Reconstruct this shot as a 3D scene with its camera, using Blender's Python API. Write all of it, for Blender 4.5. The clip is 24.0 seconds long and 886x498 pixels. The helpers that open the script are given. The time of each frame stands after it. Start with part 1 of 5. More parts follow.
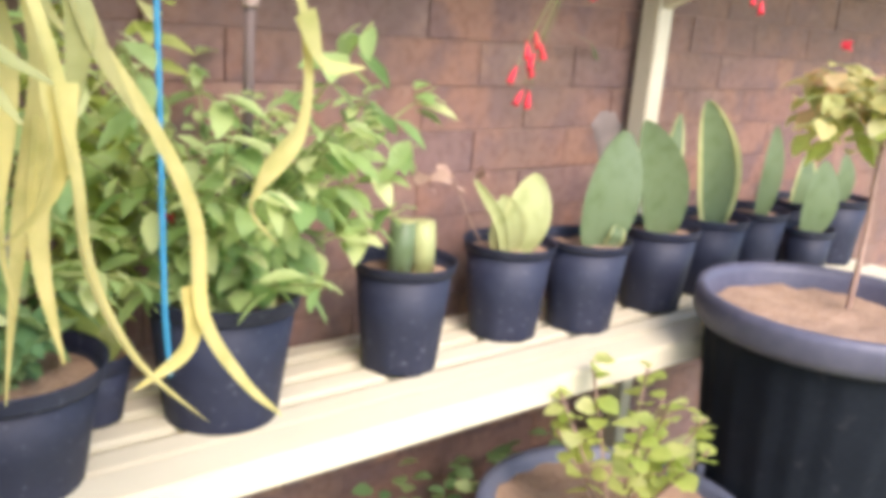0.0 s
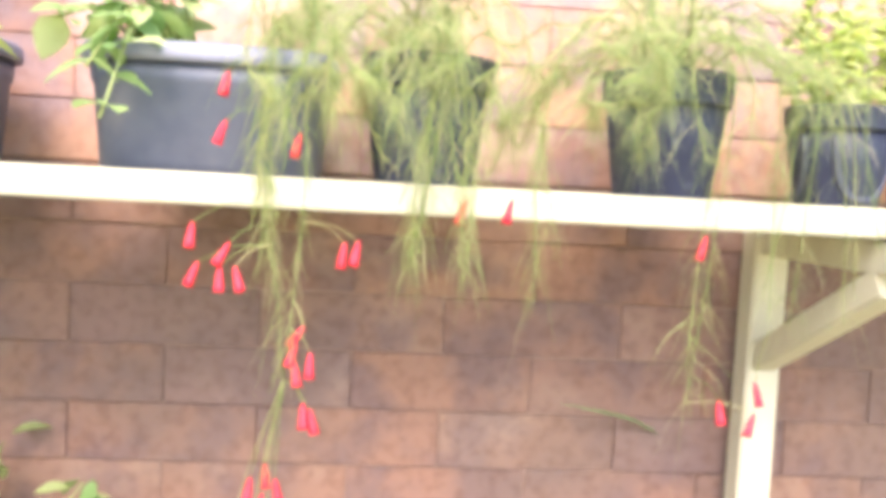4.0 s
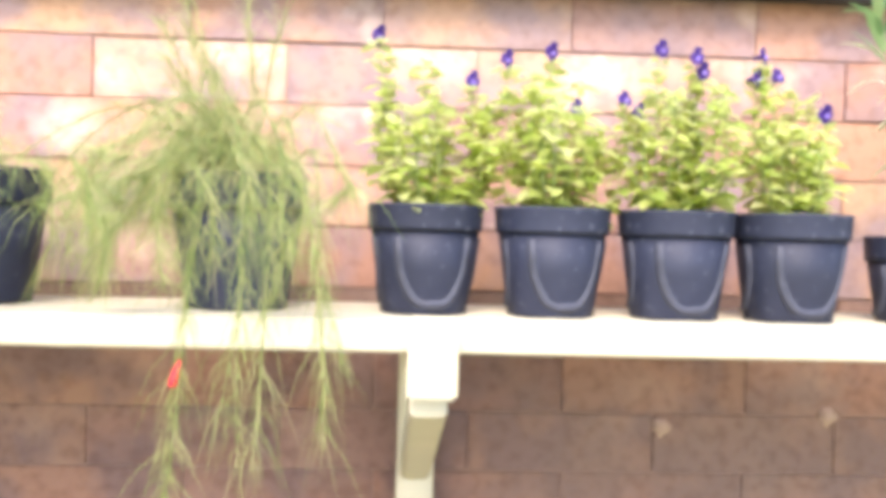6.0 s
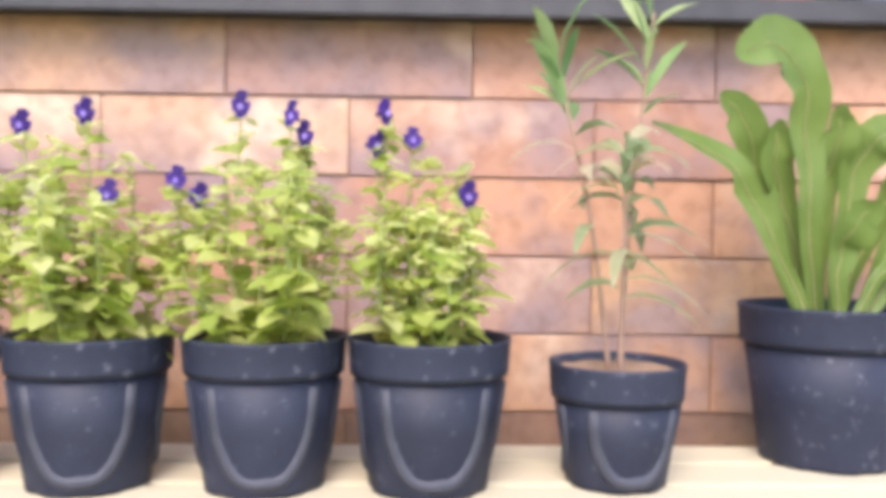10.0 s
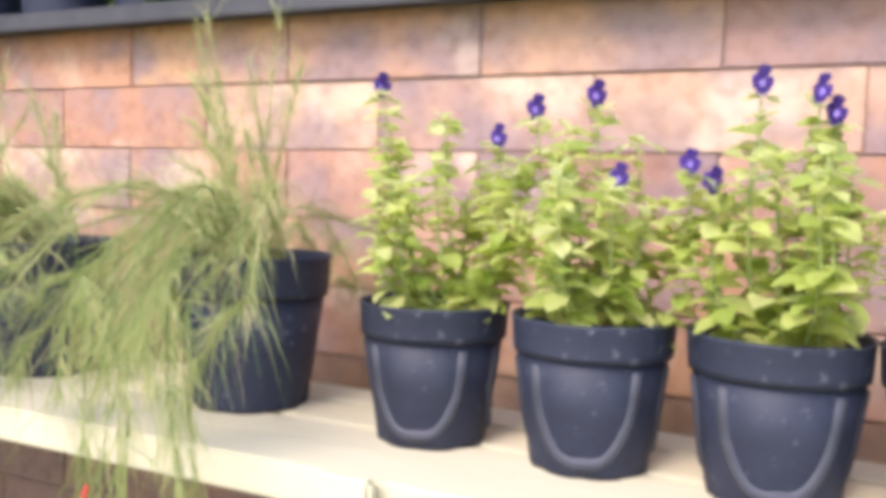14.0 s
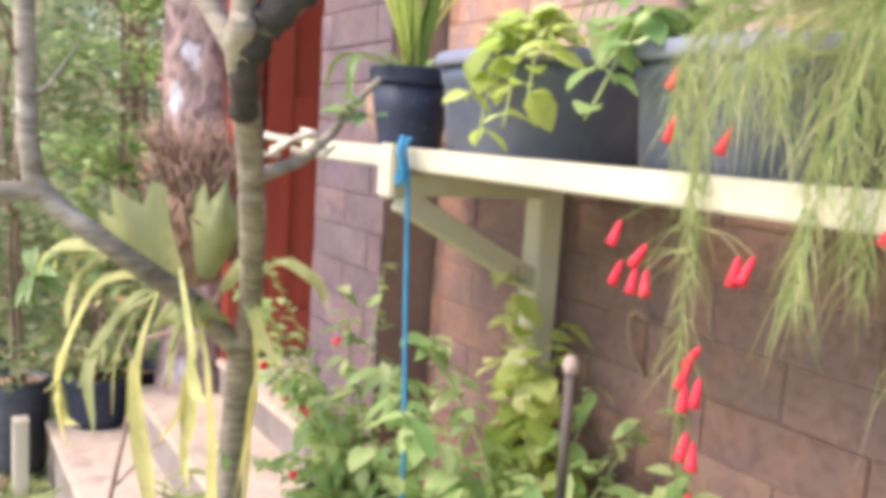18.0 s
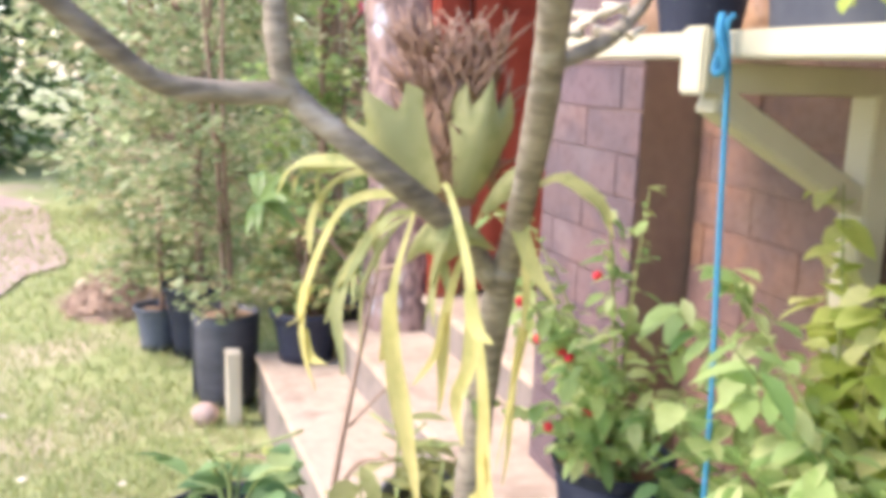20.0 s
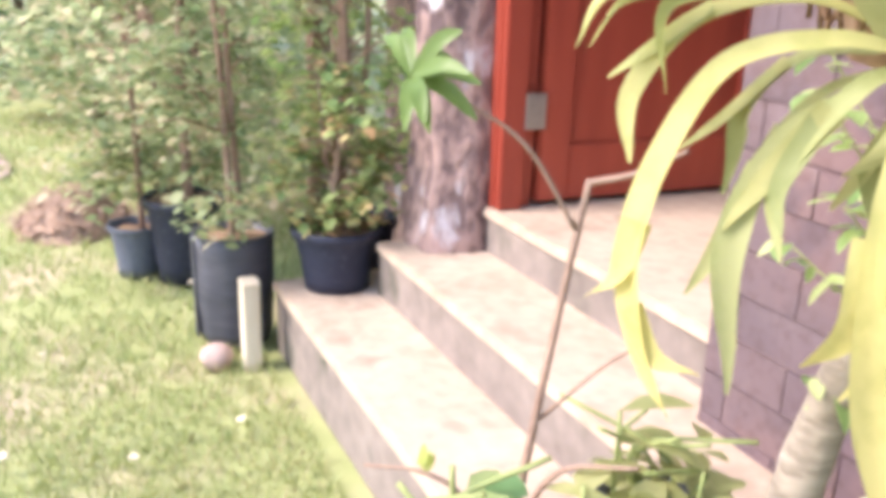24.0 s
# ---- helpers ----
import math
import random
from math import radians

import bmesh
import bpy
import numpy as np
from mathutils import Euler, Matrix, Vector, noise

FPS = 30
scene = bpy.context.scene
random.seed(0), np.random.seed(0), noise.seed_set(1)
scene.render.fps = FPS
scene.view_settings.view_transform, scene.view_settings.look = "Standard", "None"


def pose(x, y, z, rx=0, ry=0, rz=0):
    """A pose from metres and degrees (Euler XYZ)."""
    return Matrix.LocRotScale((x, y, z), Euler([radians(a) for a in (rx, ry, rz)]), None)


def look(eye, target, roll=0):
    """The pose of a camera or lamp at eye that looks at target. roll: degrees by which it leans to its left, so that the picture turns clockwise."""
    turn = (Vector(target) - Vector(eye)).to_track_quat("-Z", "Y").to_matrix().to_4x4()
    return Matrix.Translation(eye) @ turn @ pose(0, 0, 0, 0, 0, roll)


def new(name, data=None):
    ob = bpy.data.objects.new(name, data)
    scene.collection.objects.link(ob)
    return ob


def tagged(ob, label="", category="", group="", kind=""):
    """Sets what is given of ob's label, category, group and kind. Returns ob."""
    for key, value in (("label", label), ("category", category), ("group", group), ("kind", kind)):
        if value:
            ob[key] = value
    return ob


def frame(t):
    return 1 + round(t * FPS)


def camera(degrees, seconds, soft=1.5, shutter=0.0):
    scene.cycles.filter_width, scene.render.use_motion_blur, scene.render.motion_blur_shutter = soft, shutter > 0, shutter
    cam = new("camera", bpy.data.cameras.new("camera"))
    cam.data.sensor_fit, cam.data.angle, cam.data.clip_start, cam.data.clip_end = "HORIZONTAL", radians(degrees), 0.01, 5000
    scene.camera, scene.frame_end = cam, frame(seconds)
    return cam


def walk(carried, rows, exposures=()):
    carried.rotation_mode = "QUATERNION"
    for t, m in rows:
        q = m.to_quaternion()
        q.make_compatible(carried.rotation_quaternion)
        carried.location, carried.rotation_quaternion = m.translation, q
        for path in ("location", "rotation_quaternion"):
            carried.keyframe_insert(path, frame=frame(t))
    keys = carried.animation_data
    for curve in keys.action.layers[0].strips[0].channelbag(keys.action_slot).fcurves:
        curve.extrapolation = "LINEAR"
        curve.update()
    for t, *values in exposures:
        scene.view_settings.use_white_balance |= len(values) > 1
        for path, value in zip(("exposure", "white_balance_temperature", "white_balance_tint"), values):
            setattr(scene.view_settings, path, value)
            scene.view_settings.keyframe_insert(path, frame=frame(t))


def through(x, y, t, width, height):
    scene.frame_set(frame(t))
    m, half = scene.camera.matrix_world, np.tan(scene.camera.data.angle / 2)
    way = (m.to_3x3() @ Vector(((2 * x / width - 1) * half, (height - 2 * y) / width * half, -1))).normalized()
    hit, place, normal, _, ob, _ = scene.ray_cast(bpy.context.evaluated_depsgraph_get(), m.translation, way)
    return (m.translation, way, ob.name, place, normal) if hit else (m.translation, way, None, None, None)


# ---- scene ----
cam = camera(53.7, 24.0, soft=5.8)
PATH = [
    (0, (-1.534, -1.256, 0.961), (-0.291, 0.221, 0.439), 4.7),
    (0.5, (-1.426, -1.292, 0.966), (-0.268, 0.275, 0.515), 2.2),
    (1, (-1.291, -1.353, 0.96), (-0.244, 0.313, 0.603), 3.2),
    (1.5, (-1.146, -1.375, 0.992), (-0.214, 0.35, 0.597), 5.9),
    (2, (-0.99, -1.381, 1.032), (-0.232, 0.442, 0.709), 5.1),
    (2.4, (-0.9, -1.355, 1.068), (-0.251, 0.522, 0.835), 4.7),
    (2.5, (-0.87, -1.348, 1.076), (-0.262, 0.538, 0.87), 4.5),
    (4.5, (-0.427, -1.209, 1.269), (-0.306, 0.785, 1.181), 2.3),
    (5, (-0.288, -1.203, 1.279), (-0.191, 0.795, 1.322), 1.5),
    (5.5, (-0.147, -1.179, 1.302), (-0.046, 0.818, 1.347), 0.2),
    (6, (-0.008, -1.195, 1.32), (0.091, 0.802, 1.286), 1.5),
    (6.5, (0.089, -1.138, 1.331), (0.267, 0.852, 1.255), 1.7),
    (7, (0.147, -1.082, 1.346), (0.373, 0.904, 1.281), 1.8),
    (7.5, (0.209, -1.051, 1.374), (0.464, 0.93, 1.266), 1.3),
    (8, (0.263, -1.032, 1.393), (0.555, 0.944, 1.3), 1.1),
    (8.5, (0.322, -0.989, 1.4), (0.604, 0.99, 1.317), 0.7),
    (9, (0.381, -0.958, 1.417), (0.596, 1.03, 1.364), 0.5),
    (9.5, (0.424, -0.935, 1.437), (0.567, 1.059, 1.393), 0.7),
    (11.5, (0.425, -0.91, 1.439), (0.106, 1.062, 1.351), 0.1),
    (12, (0.421, -0.903, 1.439), (-0.018, 1.046, 1.338), 0.3),
    (12.5, (0.407, -0.903, 1.441), (-0.113, 1.025, 1.329), 0.8),
    (13, (0.394, -0.9, 1.444), (-0.233, 0.996, 1.322), 1.1),
    (13.5, (0.383, -0.9, 1.447), (-0.347, 0.957, 1.316), 1.5),
    (14, (0.351, -0.899, 1.449), (-0.507, 0.903, 1.311), 1.7),
    (14.5, (0.319, -0.902, 1.455), (-0.684, 0.824, 1.336), 1.6),
    (15, (0.291, -0.905, 1.461), (-0.794, 0.77, 1.339), 2.3),
    (15.5, (0.226, -0.92, 1.441), (-0.916, 0.72, 1.361), 3.0),
    (16, (0.173, -0.912, 1.407), (-1.097, 0.632, 1.357), 3.1),
    (16.5, (0.123, -0.944, 1.364), (-1.257, 0.502, 1.315), 3.3),
    (17, (0.064, -0.936, 1.327), (-1.473, 0.335, 1.177), 4.1),
    (17.5, (-0.007, -0.942, 1.286), (-1.659, 0.164, 1.069), 3.8),
    (18, (-0.082, -0.941, 1.256), (-1.799, 0.052, 1.002), 3.6),
    (18.5, (-0.158, -0.937, 1.243), (-1.926, -0.044, 0.967), 2.8),
    (19, (-0.225, -0.94, 1.234), (-2.052, -0.185, 0.931), 1.7),
    (19.5, (-0.277, -0.956, 1.208), (-2.126, -0.281, 0.854), 1.6),
    (21.5, (-0.642, -1.09, 1.112), (-2.452, -0.431, 0.571), 2.6),
    (22, (-0.745, -1.096, 1.083), (-2.541, -0.437, 0.502), 2.5),
    (22.5, (-0.84, -1.108, 1.076), (-2.63, -0.437, 0.489), 2.1),
    (23, (-0.894, -1.125, 1.078), (-2.678, -0.453, 0.475), 1.6),
    (23.5, (-0.945, -1.134, 1.072), (-2.718, -0.442, 0.458), 1.9),
    (24, (-1.006, -1.152, 1.057), (-2.75, -0.39, 0.442), 1.9),
]
EXPOSURES = [(t, stops, 6540, 20) for t, stops in ((0, 1.9), (1, 2.68), (2, 2.85), (2.5, 2.78), (4.5, 2.32), (5, 2.27), (6, 2.2), (7, 1.97), (9, 1.76), (13, 1.71), (16, 1.92), (17, 2.15), (18, 1.85), (19, 2.0), (22, 1.97), (23, 2.04), (24, 2.15))]
walk(cam, [(t, look(eye, target, roll)) for t, eye, target, roll in PATH], EXPOSURES)

# ---- light ----
world = bpy.data.worlds.new("world")
scene.world = world
world.use_nodes = True
wn = world.node_tree
sky = wn.nodes.new("ShaderNodeTexSky")
sky.sky_type, sky.sun_disc = "NISHITA", False
sky.sun_elevation, sky.sun_rotation = radians(46), radians(191)
wn.links.new(sky.outputs[0], wn.nodes["Background"].inputs[0])
wn.nodes["Background"].inputs[1].default_value = 0.15
sun = new("sun", bpy.data.lights.new("sun", "SUN"))
sun.data.energy, sun.data.angle, sun.data.color = 1.4, radians(28), (1.0, 0.93, 0.84)
sun.matrix_world = look((0, 0, 0), (0.13, 0.68, -0.72))

R = random.Random(7)
GROUND = -0.115

# ---- materials ----
def material(name, build):
    m = bpy.data.materials.new(name)
    m.use_nodes = True
    nt = m.node_tree
    build(nt, nt.nodes["Principled BSDF"])
    return m


def node(nt, kind, **values):
    n = nt.nodes.new(kind)
    for k, v in values.items():
        if k == "Scale":
            n.inputs["Scale"].default_value = v
        elif k == "Detail":
            n.inputs["Detail"].default_value = v
    return n


def coords(nt, stretch=(1, 1, 1)):
    tc = nt.nodes.new("ShaderNodeTexCoord")
    mp = nt.nodes.new("ShaderNodeMapping")
    mp.inputs["Scale"].default_value = stretch
    nt.links.new(tc.outputs["Object"], mp.inputs[0])
    return mp.outputs[0]


def ramp(nt, source, stops):
    r = nt.nodes.new("ShaderNodeValToRGB")
    e = r.color_ramp.elements
    while len(e) < len(stops):
        e.new(0.5)
    for el, (p, c) in zip(e, stops):
        el.position, el.color = p, (*c, 1)
    nt.links.new(source, r.inputs[0])
    return r.outputs[0]


def mix(nt, a, b, fac, mode="MIX"):
    n = nt.nodes.new("ShaderNodeMix")
    n.data_type, n.blend_type = "RGBA", mode
    for value, socket in ((fac, 0), (a, 6), (b, 7)):
        if isinstance(value, (int, float)):
            n.inputs[socket].default_value = value
        elif isinstance(value, tuple):
            n.inputs[socket].default_value = (*value, 1)
        else:
            nt.links.new(value, n.inputs[socket])
    return n.outputs[2]


def bump(nt, p, source, strength, distance):
    b = nt.nodes.new("ShaderNodeBump")
    b.inputs["Strength"].default_value, b.inputs["Distance"].default_value = strength, distance
    nt.links.new(source, b.inputs["Height"])
    nt.links.new(b.outputs[0], p.inputs["Normal"])


def surface(name, a, b, scale=20.0, rough=0.6, metal=0.0, bumps=0.2, depth=0.002, spread=0.0, stain=None, stretch=(1, 1, 1), spec=0.5, edge=(0.3, 0.7)):
    """Two tones mixed by a fine and a coarse noise, with relief; spread varies the tone from piece to piece."""
    def build(nt, p):
        c = coords(nt, stretch)
        fine = node(nt, "ShaderNodeTexNoise", Scale=scale, Detail=6)
        coarse = node(nt, "ShaderNodeTexNoise", Scale=scale * 0.13, Detail=3)
        nt.links.new(c, fine.inputs[0])
        nt.links.new(c, coarse.inputs[0])
        tone = mix(nt, ramp(nt, fine.outputs[0], [(edge[0], a), (edge[1], b)]), ramp(nt, coarse.outputs[0], [(0.35, a), (0.65, b)]), 0.45)
        if stain:
            col, low, high = stain
            st = node(nt, "ShaderNodeTexNoise", Scale=scale * 0.3, Detail=5)
            nt.links.new(c, st.inputs[0])
            tone = mix(nt, tone, col, ramp(nt, st.outputs[0], [(low, (0, 0, 0)), (high, (1, 1, 1))]))
        if spread:
            info = nt.nodes.new("ShaderNodeObjectInfo")
            hs = nt.nodes.new("ShaderNodeHueSaturation")
            mr = nt.nodes.new("ShaderNodeMapRange")
            mr.inputs["To Min"].default_value, mr.inputs["To Max"].default_value = 1 - spread, 1 + spread
            nt.links.new(info.outputs["Random"], mr.inputs[0])
            nt.links.new(mr.outputs[0], hs.inputs["Value"])
            nt.links.new(tone, hs.inputs["Color"])
            tone = hs.outputs[0]
        nt.links.new(tone, p.inputs["Base Color"])
        p.inputs["Roughness"].default_value, p.inputs["Metallic"].default_value = rough, metal
        p.inputs["Specular IOR Level"].default_value = spec
        bump(nt, p, fine.outputs[0], bumps, depth)
    return material(name, build)


def foliage(name, a, b, rough=0.45, through=0.35, c=None, fade=None):
    """Leaf tones that vary leaf by leaf, lit from behind too."""
    def build(nt, p):
        g = nt.nodes.new("ShaderNodeNewGeometry")
        stops = [(0.0, a), (1.0, b)] if c is None else [(0.0, a), (0.6, b), (1.0, c)]
        tone = ramp(nt, g.outputs["Random Per Island"], stops)
        if fade:
            tc = nt.nodes.new("ShaderNodeTexCoord")
            sep = nt.nodes.new("ShaderNodeSeparateXYZ")
            nt.links.new(tc.outputs["Object"], sep.inputs[0])
            mr = nt.nodes.new("ShaderNodeMapRange")
            mr.inputs["From Min"].default_value, mr.inputs["From Max"].default_value = fade[0], fade[1]
            nt.links.new(sep.outputs["Z"], mr.inputs[0])
            tone = mix(nt, tone, fade[2], mr.outputs[0])
        n = node(nt, "ShaderNodeTexNoise", Scale=34, Detail=5)
        nt.links.new(coords(nt), n.inputs[0])
        tone = mix(nt, tone, mix(nt, tone, (0.74, 0.78, 0.66), 1.0, "MULTIPLY"), ramp(nt, n.outputs[0], [(0.45, (0, 0, 0)), (0.75, (1, 1, 1))]))
        nt.links.new(tone, p.inputs["Base Color"])
        p.inputs["Roughness"].default_value = rough
        p.inputs["Specular IOR Level"].default_value = 0.3
        tr = nt.nodes.new("ShaderNodeBsdfTranslucent")
        nt.links.new(tone, tr.inputs[0])
        ms = nt.nodes.new("ShaderNodeMixShader")
        ms.inputs[0].default_value = through
        out = nt.nodes["Material Output"]
        nt.links.new(p.outputs[0], ms.inputs[1])
        nt.links.new(tr.outputs[0], ms.inputs[2])
        nt.links.new(ms.outputs[0], out.inputs[0])
    return material(name, build)


def brick_material(name, palette, pale_most=0.6, pale_col=(0.74, 0.58, 0.44), grey=(0.34, 0.27, 0.285), moss=None):
    def build(nt, p):
        info = nt.nodes.new("ShaderNodeObjectInfo")
        base = ramp(nt, info.outputs["Random"], [(i / (len(palette) - 1), c) for i, c in enumerate(palette)])
        tc = nt.nodes.new("ShaderNodeTexCoord")
        off = nt.nodes.new("ShaderNodeVectorMath")
        off.operation = "ADD"
        nt.links.new(tc.outputs["Object"], off.inputs[0])
        loc = nt.nodes.new("ShaderNodeVectorMath")
        loc.operation = "SCALE"
        loc.inputs["Scale"].default_value = 3.7
        nt.links.new(info.outputs["Location"], loc.inputs[0])
        nt.links.new(loc.outputs[0], off.inputs[1])
        fine = node(nt, "ShaderNodeTexNoise", Scale=55, Detail=8)
        blot = node(nt, "ShaderNodeTexNoise", Scale=9, Detail=4)
        pale = node(nt, "ShaderNodeTexNoise", Scale=6.5, Detail=4)
        for n in (fine, blot, pale):
            nt.links.new(off.outputs[0], n.inputs[0])
        tone = mix(nt, base, grey, ramp(nt, blot.outputs[0], [(0.40, (0.75, 0.75, 0.75)), (0.56, (0, 0, 0))]))
        tone = mix(nt, tone, pale_col, ramp(nt, pale.outputs[0], [(0.55, (0, 0, 0)), (0.70, (pale_most, pale_most, pale_most))]))
        if moss:
            wide = node(nt, "ShaderNodeTexNoise", Scale=2.6, Detail=5)
            geo = nt.nodes.new("ShaderNodeNewGeometry")
            nt.links.new(geo.outputs["Position"], wide.inputs[0])
            tone = mix(nt, tone, moss, ramp(nt, wide.outputs[0], [(0.44, (0, 0, 0)), (0.62, (0.7, 0.7, 0.7))]))
        tone = mix(nt, tone, (0.62, 0.55, 0.52), ramp(nt, fine.outputs[0], [(0.32, (0.5, 0.5, 0.5)), (0.54, (0, 0, 0))]), "MULTIPLY")
        nt.links.new(tone, p.inputs["Base Color"])
        p.inputs["Roughness"].default_value = 0.85
        p.inputs["Specular IOR Level"].default_value = 0.25
        bump(nt, p, fine.outputs[0], 0.5, 0.003)
    return material(name, build)


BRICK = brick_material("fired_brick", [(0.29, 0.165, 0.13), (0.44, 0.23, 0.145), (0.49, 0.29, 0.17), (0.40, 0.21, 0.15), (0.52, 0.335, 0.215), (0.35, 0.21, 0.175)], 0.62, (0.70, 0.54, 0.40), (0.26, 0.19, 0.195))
# Weathered tone made darker still: the shelf's shade is put into this palette.
BRICK_DARK = brick_material("weathered_shaded_brick", [(0.22, 0.12, 0.092), (0.28, 0.15, 0.10), (0.235, 0.132, 0.10), (0.30, 0.165, 0.105), (0.21, 0.128, 0.112), (0.265, 0.15, 0.10)], 0.3, (0.42, 0.29, 0.21), (0.155, 0.10, 0.093), (0.17, 0.112, 0.085))
BRICK_PURPLE = brick_material("purple_brick", [(0.16, 0.10, 0.10), (0.20, 0.125, 0.115), (0.15, 0.10, 0.11)], 0.3, (0.34, 0.27, 0.27), (0.10, 0.073, 0.082), (0.13, 0.095, 0.10))
MORTAR = surface("mortar", (0.23, 0.145, 0.11), (0.32, 0.205, 0.15), 40, 0.9)
WHITE = surface("cream_painted_wood", (0.515, 0.465, 0.325), (0.585, 0.535, 0.38), 30, 0.6, bumps=0.1, depth=0.001, stain=((0.44, 0.38, 0.31), 0.62, 0.8), stretch=(0.2, 1, 1), spec=0.3)
BLACK = surface("black_plastic", (0.013, 0.016, 0.031), (0.022, 0.026, 0.045), 330, 0.58, bumps=0.08, depth=0.0006, stain=((0.09, 0.092, 0.115), 0.62, 0.75), spread=0.22, spec=0.35)
TUB = surface("black_moulded_plastic", (0.006, 0.008, 0.012), (0.011, 0.014, 0.019), 90, 0.7, bumps=0.08, depth=0.0006, stain=((0.03, 0.03, 0.034), 0.62, 0.8), spec=0.12)
# Lighter than the pot: the raised ribs' highlight is put into the colour.
RIB = surface("pale_rib_plastic", (0.026, 0.029, 0.043), (0.045, 0.048, 0.064), 90, 0.6, bumps=0.05, depth=0.0005)
GREYPLASTIC = surface("grey_plastic", (0.068, 0.078, 0.110), (0.105, 0.115, 0.148), 50, 0.5, bumps=0.05, depth=0.0006, spread=0.1, stain=((0.13, 0.13, 0.15), 0.6, 0.75))
RIMGREY = surface("faded_grey_plastic", (0.15, 0.155, 0.195), (0.22, 0.22, 0.265), 50, 0.55, bumps=0.05, depth=0.0006)
TERRA = surface("red_plastic", (0.42, 0.085, 0.045), (0.52, 0.12, 0.07), 40, 0.5, bumps=0.1)
SOIL = surface("dry_soil", (0.20, 0.12, 0.07), (0.42, 0.28, 0.18), 120, 0.95, bumps=0.9, depth=0.006)
CAPMETAL = surface("dark_painted_steel", (0.02, 0.019, 0.022), (0.05, 0.047, 0.05), 35, 0.55, bumps=0.15)
BARK = surface("grey_bark", (0.15, 0.12, 0.09), (0.38, 0.315, 0.24), 40, 0.9, bumps=0.8, depth=0.005, stain=((0.44, 0.39, 0.32), 0.58, 0.7), stretch=(0.8, 0.8, 2.2), edge=(0.38, 0.62), spec=0.12)
TWIG = surface("brown_twig", (0.22, 0.13, 0.09), (0.36, 0.24, 0.17), 60, 0.8, bumps=0.4)
FIBRE = surface("brown_fibre", (0.24, 0.135, 0.09), (0.50, 0.32, 0.22), 80, 0.95, bumps=0.9, depth=0.006, stretch=(1, 1, 0.25))
REDWOOD = surface("red_painted_wood", (0.30, 0.045, 0.025), (0.42, 0.075, 0.04), 20, 0.5, bumps=0.2, stretch=(1, 1, 0.12), stain=((0.2, 0.03, 0.02), 0.6, 0.8))
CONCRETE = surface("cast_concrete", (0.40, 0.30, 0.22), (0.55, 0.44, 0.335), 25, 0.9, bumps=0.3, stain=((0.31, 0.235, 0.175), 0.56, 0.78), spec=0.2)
# Stained concrete, darker than the treads: the upright faces' shade is in the colour.
RISER = surface("dark_stained_concrete", (0.15, 0.12, 0.10), (0.28, 0.23, 0.195), 18, 0.9, bumps=0.4, stain=((0.09, 0.085, 0.06), 0.55, 0.72))
CHAR = surface("charred_wood", (0.018, 0.014, 0.012), (0.07, 0.055, 0.045), 60, 0.95, bumps=0.9, depth=0.006)
STONE = surface("laterite_stone", (0.12, 0.083, 0.083), (0.46, 0.31, 0.265), 26, 0.9, bumps=1.0, depth=0.02, stain=((0.55, 0.50, 0.51), 0.57, 0.64), stretch=(1, 1, 0.6), edge=(0.42, 0.58), spec=0.1)
ROPE = surface("blue_rope", (0.02, 0.19, 0.34), (0.04, 0.30, 0.48), 150, 0.6, bumps=0.4)
STEEL = surface("hinge_steel", (0.45, 0.45, 0.44), (0.6, 0.6, 0.58), 60, 0.35, metal=0.9)
PALEWOOD = surface("pale_wood", (0.58, 0.48, 0.34), (0.72, 0.64, 0.49), 30, 0.7, stretch=(1, 1, 0.15))
PINK = surface("pink_petal", (0.75, 0.12, 0.22), (0.85, 0.25, 0.35), 60, 0.6)
TUBRIM = surface("dull_blue_plastic", (0.05, 0.05, 0.075), (0.09, 0.088, 0.12), 50, 0.5, bumps=0.08, depth=0.0006)
GRASSBASE = surface("lawn_soil", (0.24, 0.28, 0.10), (0.40, 0.40, 0.18), 7, 0.95, bumps=0.8, depth=0.01, stain=((0.47, 0.38, 0.25), 0.50, 0.66))
DIRT = surface("pale_dirt", (0.36, 0.25, 0.21), (0.48, 0.35, 0.30), 6, 0.95, bumps=0.4)
# Dark base colour stands in for the dimness inside the room.
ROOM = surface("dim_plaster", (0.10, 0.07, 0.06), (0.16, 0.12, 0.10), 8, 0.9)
STRAW = surface("dry_straw", (0.22, 0.135, 0.095), (0.44, 0.30, 0.21), 30, 0.95, bumps=0.8, depth=0.01)

BAGFILM = surface("grow_bag_film", (0.035, 0.036, 0.045), (0.09, 0.09, 0.11), 30, 0.5, bumps=0.5, depth=0.004, stretch=(0.3, 0.3, 2.2))
LIME = foliage("lime_leaf", (0.42, 0.53, 0.12), (0.62, 0.68, 0.21), through=0.66, c=(0.80, 0.79, 0.40))
BUDLIME = foliage("pale_lime_tip", (0.60, 0.65, 0.23), (0.80, 0.79, 0.40), through=0.62)
PEPPER = foliage("pepper_leaf", (0.26, 0.42, 0.15), (0.49, 0.61, 0.24), through=0.55, c=(0.70, 0.73, 0.36))
GREEN = foliage("green_leaf", (0.13, 0.25, 0.10), (0.27, 0.40, 0.16), through=0.4, c=(0.46, 0.54, 0.24))
FERNY = foliage("wispy_green", (0.205, 0.295, 0.09), (0.415, 0.45, 0.155), through=0.4, c=(0.64, 0.56, 0.30))
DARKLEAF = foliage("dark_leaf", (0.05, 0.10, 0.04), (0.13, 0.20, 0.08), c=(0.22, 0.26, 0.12))
